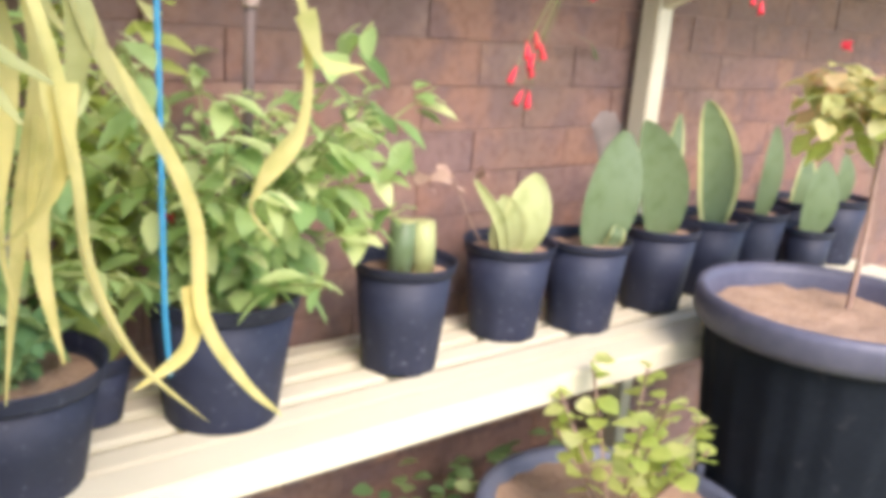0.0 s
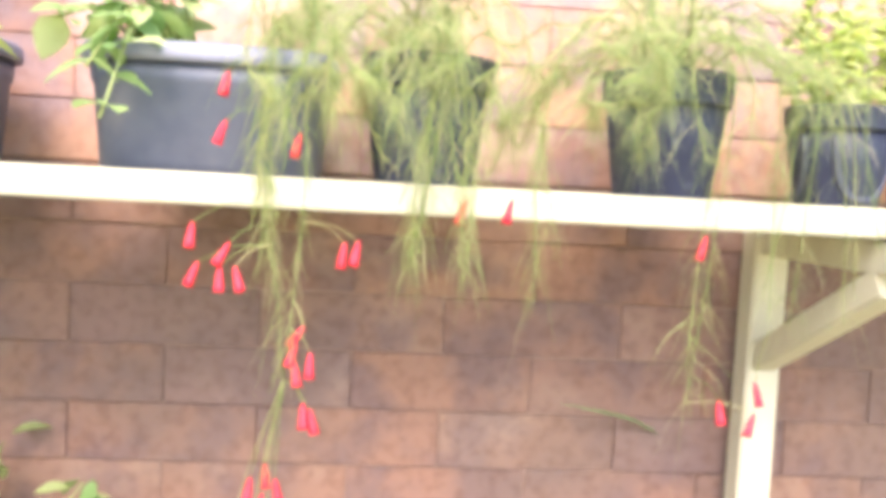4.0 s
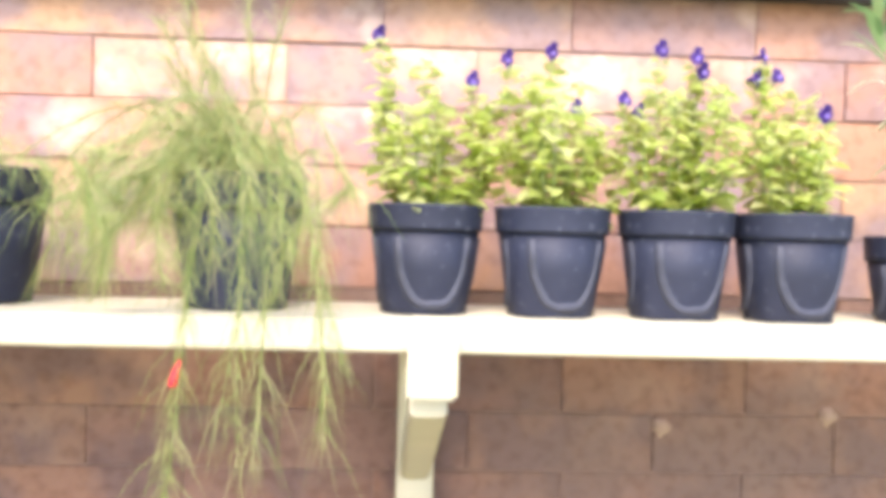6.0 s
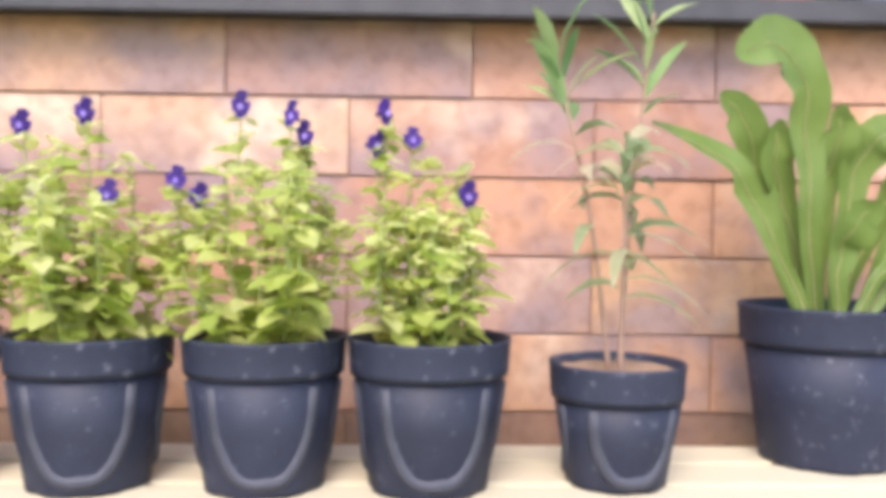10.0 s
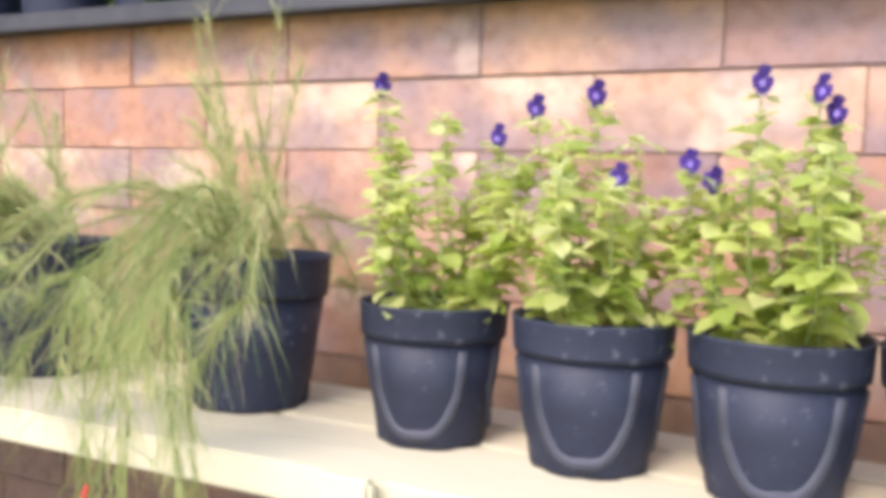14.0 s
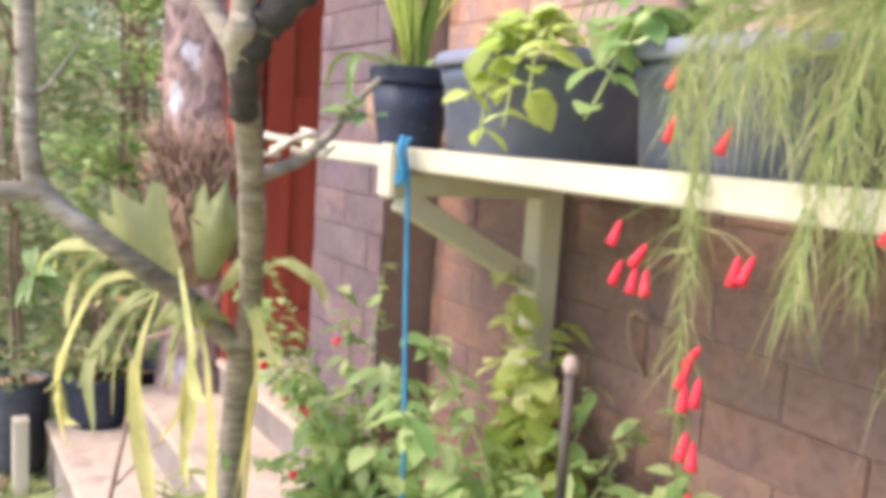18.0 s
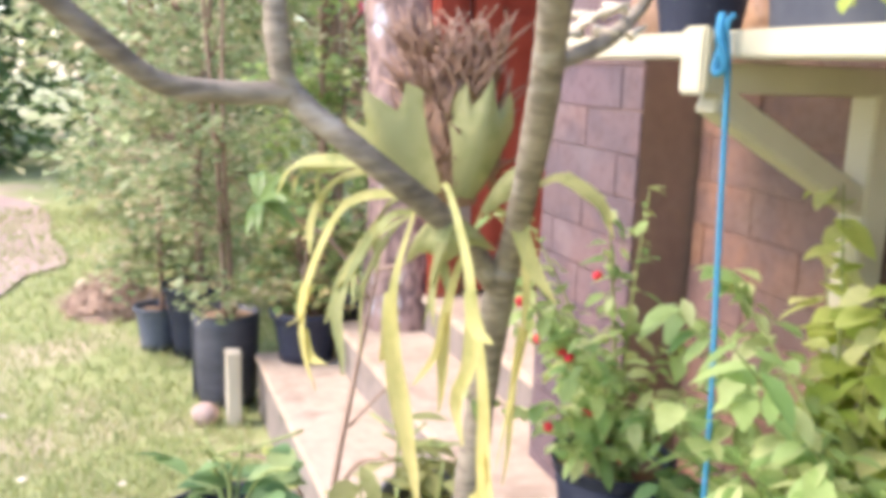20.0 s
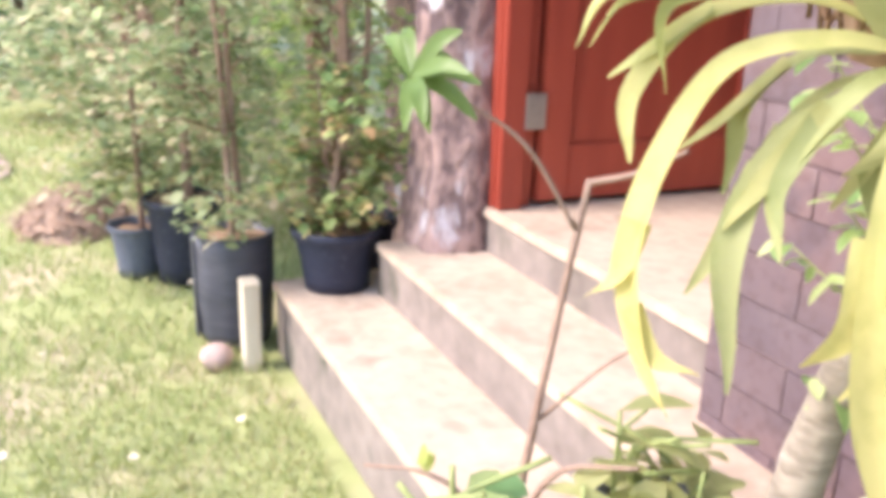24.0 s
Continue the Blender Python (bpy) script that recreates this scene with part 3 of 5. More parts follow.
for k in range(7):
    p = Vector((-1.36, -0.86, 1.25 + 0.08 * k)) - TB
    d = way(R, 0.2, 1.0).normalized()
    sticks.append(tube([p, p + d * 0.08, p + d * 0.16 + Vector((0, 0, 0.03))], [0.004, 0.003, 0.0015], 5))
for stick in sticks:
    part("twig", stick, BARK, tree)

fern = thing("staghorn_fern", (-1.374, -0.62, 1.022), "yellow green staghorn fern with forked fronds in a tree fork", "fern")
FB = Vector((-1.374, -0.62, 1.022))
OLD = Vector((-1.46, -0.654, 1.013))


def grow(p, k=0.8):
    """Places on the fern, drawn about its crown at a larger scale."""
    return Vector((-1.411, -0.647, 1.013)) + k * (Vector(p) - OLD) - FB



def frond_width(w, tip=0.0):
    return lambda t: w * (0.15 + 0.85 * min(1, t * 1.7)) * (1 - max(0, (t - 0.62) / 0.38) ** 1.4) + 0.0012


def frond(pts, w=0.021, forks=(), normal=(0.3, -0.6, 0.7), mat=STAG, fold=0.42):
    """One antler frond through world points, with side tines that start at a fraction of its length."""
    c = spline([grow(p) for p in pts], 8)
    turn = R.uniform(0, 6.28)
    c = [p + Vector((math.cos(turn), math.sin(turn), 0)) * 0.010 * math.sin(i / len(c) * 7 + turn) * i / len(c) for i, p in enumerate(c)]
    w *= 0.66
    first = Vector((normal[0] + R.uniform(-0.4, 0.4), normal[1], normal[2] + R.uniform(-0.4, 0.2)))
    drift = Vector((R.choice((-0.7, 0.7)), R.uniform(-0.2, 0.5), R.uniform(-0.3, 0.3)))
    normal = lambda t: first + drift * t
    bits = [blade(c, frond_width(w), normal, fold)]
    for at, tip, fw in forks:
        i = int(at * (len(c) - 1))
        a, b = c[i], grow(tip)
        fw *= 0.78
        d = (c[min(i + 3, len(c) - 1)] - c[max(i - 3, 0)]).normalized()
        m = a + d * (b - a).length * 0.45
        side = spline([a - d * 0.02, m * 0.5 + (a + b) * 0.25, b], 7)
        bits.append(blade(side, lambda t, fw=fw: fw * (1 - t ** 2) + 0.001, normal, fold))
    return part("frond", merge(*bits), mat, fern)


def hang(pts, w, forks):
    """A frond placed where it hangs, apart from the crown's own scale."""
    back = lambda p: OLD + (Vector(p) - Vector((-1.411, -0.647, 1.013))) / 0.8
    return frond([back(p) for p in pts], w / 0.66 * 0.8, [(a, back(t), f / 0.7) for a, t, f in forks])


frond([(-1.46, -0.654, 1.013), (-1.51, -0.70, 1.02), (-1.563, -0.755, 0.995), (-1.581, -0.791, 0.913), (-1.573, -0.819, 0.818), (-1.545, -0.828, 0.74), (-1.517, -0.826, 0.69)], 0.021, [(0.66, (-1.61, -0.85, 0.775), 0.014), (0.8, (-1.50, -0.80, 0.735), 0.010)])
frond([(-1.47, -0.65, 1.05), (-1.53, -0.72, 1.065), (-1.59, -0.79, 1.062), (-1.628, -0.837, 1.045), (-1.650, -0.87, 1.002)], 0.022, [(0.45, (-1.60, -0.79, 0.965), 0.016), (0.5, (-1.67, -0.83, 1.0), 0.012)])
hang([(-1.39, -0.62, 1.01), (-1.34, -0.61, 0.941), (-1.293, -0.61, 0.871), (-1.253, -0.61, 0.79), (-1.243, -0.608, 0.702), (-1.206, -0.61, 0.633), (-1.17, -0.61, 0.589)], 0.0115, [(0.66, (-1.303, -0.612, 0.649), 0.008)])
hang([(-1.40, -0.66, 1.01), (-1.381, -0.69, 0.92), (-1.373, -0.692, 0.847), (-1.362, -0.69, 0.779), (-1.325, -0.69, 0.708), (-1.272, -0.69, 0.648)], 0.015, [(0.3, (-1.415, -0.70, 0.80), 0.011)])
hang([(-1.37, -0.64, 1.04), (-1.29, -0.655, 1.045), (-1.209, -0.66, 0.98), (-1.188, -0.66, 0.925), (-1.187, -0.66, 0.865), (-1.215, -0.66, 0.825), (-1.224, -0.66, 0.80), (-1.207, -0.66, 0.77)], 0.0115, [(0.42, (-1.129, -0.66, 0.912), 0.009)])
frond([(-1.49, -0.66, 0.99), (-1.51, -0.73, 0.94), (-1.50, -0.78, 0.84), (-1.49, -0.79, 0.72)], 0.015, [(0.5, (-1.53, -0.80, 0.80), 0.010)], mat=SHIELD)
frond([(-1.50, -0.62, 1.0), (-1.55, -0.67, 0.96), (-1.55, -0.72, 0.86), (-1.53, -0.74, 0.74)], 0.015, [(0.5, (-1.57, -0.75, 0.80), 0.011)], mat=SHIELD)
frond([(-1.44, -0.56, 1.0), (-1.43, -0.60, 0.90), (-1.44, -0.62, 0.78), (-1.43, -0.63, 0.66)], 0.014, [(0.6, (-1.47, -0.66, 0.70), 0.010)])
frond([(-1.42, -0.50, 1.03), (-1.38, -0.45, 1.06), (-1.34, -0.41, 1.03), (-1.32, -0.39, 0.97)], 0.014, [(0.5, (-1.36, -0.38, 1.03), 0.010)])

hang([(-1.40, -0.56, 1.01), (-1.36, -0.53, 0.98), (-1.34, -0.52, 0.88), (-1.36, -0.53, 0.76), (-1.38, -0.54, 0.62)], 0.012, [(0.3, (-1.29, -0.51, 0.90), 0.010), (0.6, (-1.34, -0.56, 0.66), 0.008)])
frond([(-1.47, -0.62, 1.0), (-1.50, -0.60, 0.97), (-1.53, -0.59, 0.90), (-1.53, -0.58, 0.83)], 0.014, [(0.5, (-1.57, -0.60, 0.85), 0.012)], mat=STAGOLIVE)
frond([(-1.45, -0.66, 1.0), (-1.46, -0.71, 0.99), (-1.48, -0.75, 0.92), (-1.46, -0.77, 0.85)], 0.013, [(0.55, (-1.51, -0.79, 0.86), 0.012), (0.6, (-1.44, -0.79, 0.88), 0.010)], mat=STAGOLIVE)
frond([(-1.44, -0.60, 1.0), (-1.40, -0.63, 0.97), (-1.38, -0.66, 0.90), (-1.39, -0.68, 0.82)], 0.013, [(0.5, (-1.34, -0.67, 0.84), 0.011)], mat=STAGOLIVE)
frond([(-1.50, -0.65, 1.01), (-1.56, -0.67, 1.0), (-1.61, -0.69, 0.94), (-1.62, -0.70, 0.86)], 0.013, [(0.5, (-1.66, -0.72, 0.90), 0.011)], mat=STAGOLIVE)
frond([(-1.48, -0.64, 1.02), (-1.54, -0.70, 1.05), (-1.60, -0.76, 1.03), (-1.63, -0.80, 0.96), (-1.62, -0.81, 0.90)], 0.015, [(0.55, (-1.68, -0.80, 0.97), 0.012)])


def shield(base, top, w, lobes, nrm):
    """A broad upright sterile frond with a lobed top edge."""
    a, b = grow(base), grow(top)
    w *= 0.9
    nv = Vector(nrm).normalized()
    up = (b - a)
    s = up.normalized().cross(nv).normalized()
    vs, fs, m = [], [], 10
    for j in range(9):
        t = j / 8
        for i in range(m + 1):
            u = i / m * 2 - 1
            edge = 1 + (0.14 * math.cos(u * lobes * math.pi) - 0.10 * abs(u)) * max(0, t - 0.35) / 0.65
            wid = w * (0.35 + 0.9 * t ** 0.8)
            p = a + up * t * edge + s * u * wid + nv * (0.035 * math.sin(t * 2.6) - 0.05 * u * u * (0.4 + t) * w / 0.06)
            vs.append(tuple(p))
    fs = [(j * (m + 1) + i, j * (m + 1) + i + 1, (j + 1) * (m + 1) + i + 1, (j + 1) * (m + 1) + i) for j in range(8) for i in range(m)]
    return part("shield_frond", (vs, fs), SHIELD, fern)


shield((-1.465, -0.645, 1.02), (-1.475, -0.735, 1.17), 0.05, 2.4, (0.8, -0.5, 0.1))
shield((-1.455, -0.585, 1.02), (-1.45, -0.555, 1.19), 0.042, 3.0, (0.9, -0.2, 0.1))
shield((-1.46, -0.62, 0.99), (-1.43, -0.62, 0.93), 0.055, 2.0, (0.9, -0.4, 0.2))
shield((-1.44, -0.56, 1.0), (-1.39, -0.50, 1.06), 0.022, 2.0, (0.7, -0.3, 0.6))
core = []
heart = revolve([(0.001, -0.03), (0.035, -0.02), (0.05, 0.05), (0.042, 0.13), (0.025, 0.19), (0.001, 0.2)], 20, wob=0.3)
core.append(([(x - 0.10, y + 0.03, z) for x, y, z in heart[0]], heart[1]))
for k in range(520):
    a = R.uniform(0, 6.28)
    z = R.uniform(0.0, 0.24)
    r = 0.055 * math.sqrt(R.random()) + 0.012
    p = Vector((-0.10 + r * math.cos(a), 0.03 + r * math.sin(a), z * 0.85 - 0.01))
    d = Vector((R.uniform(-0.5, 0.5), R.uniform(-0.5, 0.5), R.uniform(0.3, 1.0))).normalized()
    core.append(tube([p, p + d * 0.03, p + d * 0.055 + Vector((R.uniform(-0.012, 0.012), R.uniform(-0.012, 0.012), 0))], [0.003, 0.0024, 0.001], 3))
part("fibre_core", merge(*core), FIBRE, fern)

# ---- small marks on the wall ----
for x, z in ((0.361, 1.059), (0.597, 1.078)):
    plug = thing("wall_plug", (x, 0.0, z), "pale plastic plug set in the brick wall", "wall plug", "plugs in the wall")
    disc = revolve([(0.001, 0.006), (0.008, 0.005), (0.012, 0.003), (0.014, -0.004)], 16, wob=0.9)
    part("plug", ([(a, -c, b) for a, b, c in disc[0]], disc[1]), STRAW, plug)
daub = thing("plaster_patch", (-0.06, 0.0, 0.66), "pale plaster smear on the brick wall behind a post", "plaster")
part("plaster", revolve([(0.001, 0.008), (0.03, 0.007), (0.042, 0.005), (0.048, 0.0)], 22, wob=0.9), RISER, daub)
daub.matrix_world = pose(-0.04, 0.001, 0.735, 90, 0, 0)
weed = thing("grass_weed", (-0.10, -0.012, 0.89), "single arched grass blade growing from a wall joint", "weed")
part("leaf", blade(spline([(0, 0.012, 0.0), (-0.06, -0.02, 0.03), (-0.16, -0.05, 0.055)], 9), lambda t: 0.004 * (1 - t * t) + 0.0005, (0, -0.5, 1)), GREEN, weed)
dry = thing("grass_weed", (-1.062, -0.006, 0.90), "dry pale grass stalk bent over against the brick wall", "weed")
part("stalk", tube(spline([(0, 0.01, 0), (-0.004, -0.025, 0.06), (0.002, -0.036, 0.105), (0.02, -0.038, 0.116), (0.036, -0.037, 0.108)], 7), 0.0035, 6), STRAW, dry)

# ---- plants on the upper shelf ----
SHELF = 1.232


def flower_face(p, d, size):
    """Five rounded petals round a short tube."""
    p, d = Vector(p), Vector(d).normalized()
    s = d.orthogonal().normalized()
    u = d.cross(s)
    bits = [tube([p - d * size * 1.1, p], [size * 0.18, size * 0.34], 6)]
    for k, z in enumerate((1.0, 0.82, 1.12, 0.7, 0.62)):
        a = 2 * math.pi * k / 5 + z
        o = (s * math.cos(a) + u * math.sin(a)) * z - d * (1 - z) * 0.6
        bits.append(blade([p, p + o * size * 0.5 + d * size * 0.1, p + o * size * 0.85, p + o * size], [size * 0.12, size * 0.42, size * 0.45, size * 0.12], d, 0.1))
    return merge(*bits)


def torenia(at, blooms, seed, top=0.175, spread=0.064, count=150):
    rng = random.Random(seed)
    own = thing("potted_flower", (*at, SHELF), "lime leaved plant with purple blooms in a black nursery pot", "potted plant", "flower pots on the shelf")
    nursery_pot(own, 0.066, 0.12, ribs=3, rib_turn=-1.40 + rng.uniform(-0.08, 0.08))
    stems, spots, buds = [], [], []
    tips = [Vector((dx, rng.uniform(-0.02, 0.02), 0.12 + z - 0.012)) for dx, z in blooms]
    while len(tips) < 19:
        a = rng.uniform(0, 6.28)
        r = spread * 1.12 * math.sqrt(rng.random())
        tips.append(Vector((r * math.cos(a), r * math.sin(a), 0.12 + top * rng.uniform(0.6, 1.08) * (1 - 0.35 * r / spread))))
    for tip in tips:
        base = Vector((rng.uniform(-0.022, 0.022), rng.uniform(-0.022, 0.022), 0.096))
        mid = base.lerp(tip, 0.45) + Vector((tip.x * 0.38, tip.y * 0.38, 0))
        c = spline([base, mid, tip], 8)
        stems.append(tube(c, [0.0017 - 0.0008 * i / len(c) for i in range(len(c))], 5))
        for i in range(3, len(c)):
            d = way(rng, -0.2, 0.5)
            size = rng.uniform(0.024, 0.039) * (1.12 - 0.4 * i / len(c))
            for q in (1, -1):
                if rng.random() < 0.35 + count / 400:
                    spots.append((c[i], Vector((d.x * q, d.y * q, d.z)), size * rng.uniform(0.8, 1.0)))
        for k in range(13):
            buds.append((c[-1 - k % 5] + way(rng) * 0.004, way(rng, -0.2, 1.2), rng.uniform(0.011, 0.021)))
    for k in range(5):
        a = rng.uniform(0, 6.28)
        p = Vector((0.03 * math.cos(a), 0.03 * math.sin(a), 0.118 + rng.uniform(0, 0.03)))
        spots.append((p, (math.cos(a), math.sin(a), rng.uniform(0, 0.5)), rng.uniform(0.024, 0.036)))
    part("stem_mass", merge(*stems), PALESTEM, own)
    part("foliage", leaves(spots, rng, 0.31, 0.3), LIME, own)
    part("tip_foliage", leaves(buds, rng, 0.32, 0.2), BUDLIME, own)
    for tip in tips[:len(blooms)]:
        bloom = part("flower", flower_face(tip + Vector((0, -0.006, 0.012)), (rng.uniform(-1.1, 1.1), -1, rng.uniform(-0.3, 0.8)), 0.0108), PURPLE, own, "small purple bloom")
        part("throat", flower_face(tip + Vector((0.001, -0.0095, 0.010)), (rng.uniform(-0.6, 0.6), -1, 0.3), 0.0028), PALEPETAL, bloom)
    return own


torenia((0.02, -0.217), [(-0.057, 0.186), (0.049, 0.142)], 11, 0.18)
torenia((0.1625, -0.219), [(-0.056, 0.165), (-0.006, 0.175), (0.02, 0.11)], 12, 0.165)
torenia((0.302, -0.222), [(-0.022, 0.182), (0.018, 0.175), (0.028, 0.16), (-0.067, 0.122), (-0.05, 0.108)], 13, 0.178, 0.066)
torenia((0.433, -0.225), [(-0.036, 0.178), (-0.044, 0.152), (-0.016, 0.158), (0.028, 0.112)], 14, 0.145, 0.046, 90)

# slim stemmed plant
slim = thing("potted_shrublet", (0.587, -0.213, SHELF), "slender red stemmed plant with narrow leaves in a small black pot", "potted plant", "flower pots on the shelf")
nursery_pot(slim, 0.056, 0.099, ribs=3, rib_turn=-1.45, soil=0.93)
rng = random.Random(31)
stems, spots = [], []
for tx, ty, tz in ((-0.054, 0.0, 0.345), (0.002, -0.012, 0.27), (0.028, 0.01, 0.385)):
    c = spline([(tx * 0.12, ty, 0.09), (tx * 0.45, ty, 0.09 + (tz - 0.09) * 0.5), (tx, ty, tz)], 12)
    stems.append(tube(c, [0.0022 - 0.001 * i / len(c) for i in range(len(c))], 5))
    for i, p in enumerate(c):
        if i > 17:
            spots.append((p, way(rng, 1.0, 2.6), rng.uniform(0.06, 0.095)))
            spots.append((p, way(rng, 0.6, 1.8), rng.uniform(0.05, 0.08)))
        elif i > 8 and i % 2:
            spots.append((p, way(rng, 0.3, 0.9), rng.uniform(0.06, 0.085)))
for a, z in ((0.3, 0.20), (2.9, 0.185), (0.1, 0.165), (3.4, 0.24), (3.0, 0.27), (0.5, 0.15)):
    spots.append((Vector((0, 0, z)), Vector((math.cos(a), -0.2, 0.35)), rng.uniform(0.065, 0.085)))
part("stem_mass", merge(*stems), TWIG, slim)
part("foliage", leaves([q for q in spots if q[0].z > 0.29], rng, 0.075, 0.3), GREEN, slim)
part("pale_foliage", leaves([q for q in spots if q[0].z <= 0.29], rng, 0.085, 0.7), HEDGE, slim)


def strap(own, base, tip, w, bend, mat, name="leaf", nrm=None, wave=0.0):
    a, b = Vector(base), Vector(tip)
    m = a.lerp(b, 0.5) + Vector(bend)
    c = spline([a, m, b], 9)
    if wave:
        c = [p + Vector((0, 0, wave * math.sin(i * 0.9))) for i, p in enumerate(c)]
    n = nrm or ((b - a).cross(Vector((0, 0, 1))).cross(b - a) if abs((b - a).normalized().z) < 0.95 else (0, -1, 0))
    return part(name, blade(c, lambda t: w * (0.25 + 0.75 * min(1, t * 2.2)) * (1 - max(0, (t - 0.45) / 0.55) ** 1.7) + 0.001, n, 0.42), mat, own)


nest = thing("potted_fern", (0.795, -0.14, SHELF), "glossy strap leaved fern in a wide black pot", "potted plant", "flower pots on the shelf")
nursery_pot(nest, 0.079, 0.141, soil=0.9, rim=0.032)
for path, w, face in (([(-0.012, 0.0), (-0.022, 0.27), (-0.032, 0.355), (-0.065, 0.388), (-0.10, 0.372)], 0.024, (0.15, -1, 0.25)),
                      ([(-0.018, 0.012), (-0.055, 0.236), (-0.079, 0.313), (-0.107, 0.343)], 0.016, (-0.2, -1, 0.3)),
                      ([(-0.02, -0.012), (-0.06, 0.21), (-0.10, 0.275), (-0.172, 0.312)], 0.012, (-0.5, -0.6, 0.8)),
                      ([(0.008, 0.012), (0.022, 0.248), (0.040, 0.302), (0.078, 0.312)], 0.018, (0.1, -1, 0.4)),
                      ([(0.018, -0.012), (0.05, 0.20), (0.075, 0.25), (0.135, 0.31)], 0.022, (0.4, -0.9, 0.4)),
                      ([(0.022, -0.015), (0.06, 0.19), (0.10, 0.225), (0.165, 0.232)], 0.017, (0.2, -0.7, 0.8)),
                      ([(0.012, -0.02), (0.04, 0.175), (0.08, 0.185), (0.135, 0.165)], 0.009, (0.0, -0.5, 0.9)),
                      ([(0.0, -0.02), (-0.002, 0.18), (0.006, 0.215), (0.026, 0.242)], 0.018, (0.3, -1, 0.1)),
                      ([(0.0, 0.02), (0.0, 0.24), (0.006, 0.295), (0.004, 0.335)], 0.016, (0.0, -1, 0.2)),
                      ([(0.016, 0.02), (0.06, 0.24), (0.10, 0.29), (0.16, 0.295)], 0.015, (0.3, -0.8, 0.6)),
                      ([(-0.01, 0.02), (-0.03, 0.22), (-0.05, 0.28), (-0.052, 0.32)], 0.016, (0.2, -1, 0.1))):
    depth = path[0][1]
    c = spline([Vector((path[0][0], depth, 0.122))] + [Vector((x, depth * (1 - 0.2 * k) - 0.012 * k, 0.122 + (z - 0.122) * 0.93)) for k, (x, z) in enumerate(path[1:])], 6)
    c = [p + Vector((0.0016 * math.sin(k * 1.3 + depth * 90), 0.002 * math.sin(k * 0.9), 0)) for k, p in enumerate(c)]
    lf = part("leaf", blade(c, lambda t, w=w: w * (0.26 + 0.74 * min(1, t * 1.7)) * (1 - 0.85 * max(0, (t - 0.72) / 0.28) ** 2.2) * (1 + 0.06 * math.sin(t * 21)) + 0.001, face, 0.30), NEST, nest)
    lift = Vector(face).normalized() * 0.0008
    part("midrib", tube([p + lift for p in c[:-2]], [0.001 - 0.0006 * k / len(c) for k in range(len(c) - 2)], 5), SHIELD, lf, "pale midrib")
small = thing("potted_fern", (0.985, -0.10, SHELF), "small grassy plant in a black nursery pot", "potted plant", "flower pots on the shelf")
nursery_pot(small, 0.066, 0.12)
for k in range(12):
    d = way(R, 0.5, 1.6).normalized()
    strap(small, (0, 0, 0.1), tuple(Vector((0, 0, 0.1)) + d * R.uniform(0.12, 0.2)), 0.006, (0, 0, 0.03), NEST)

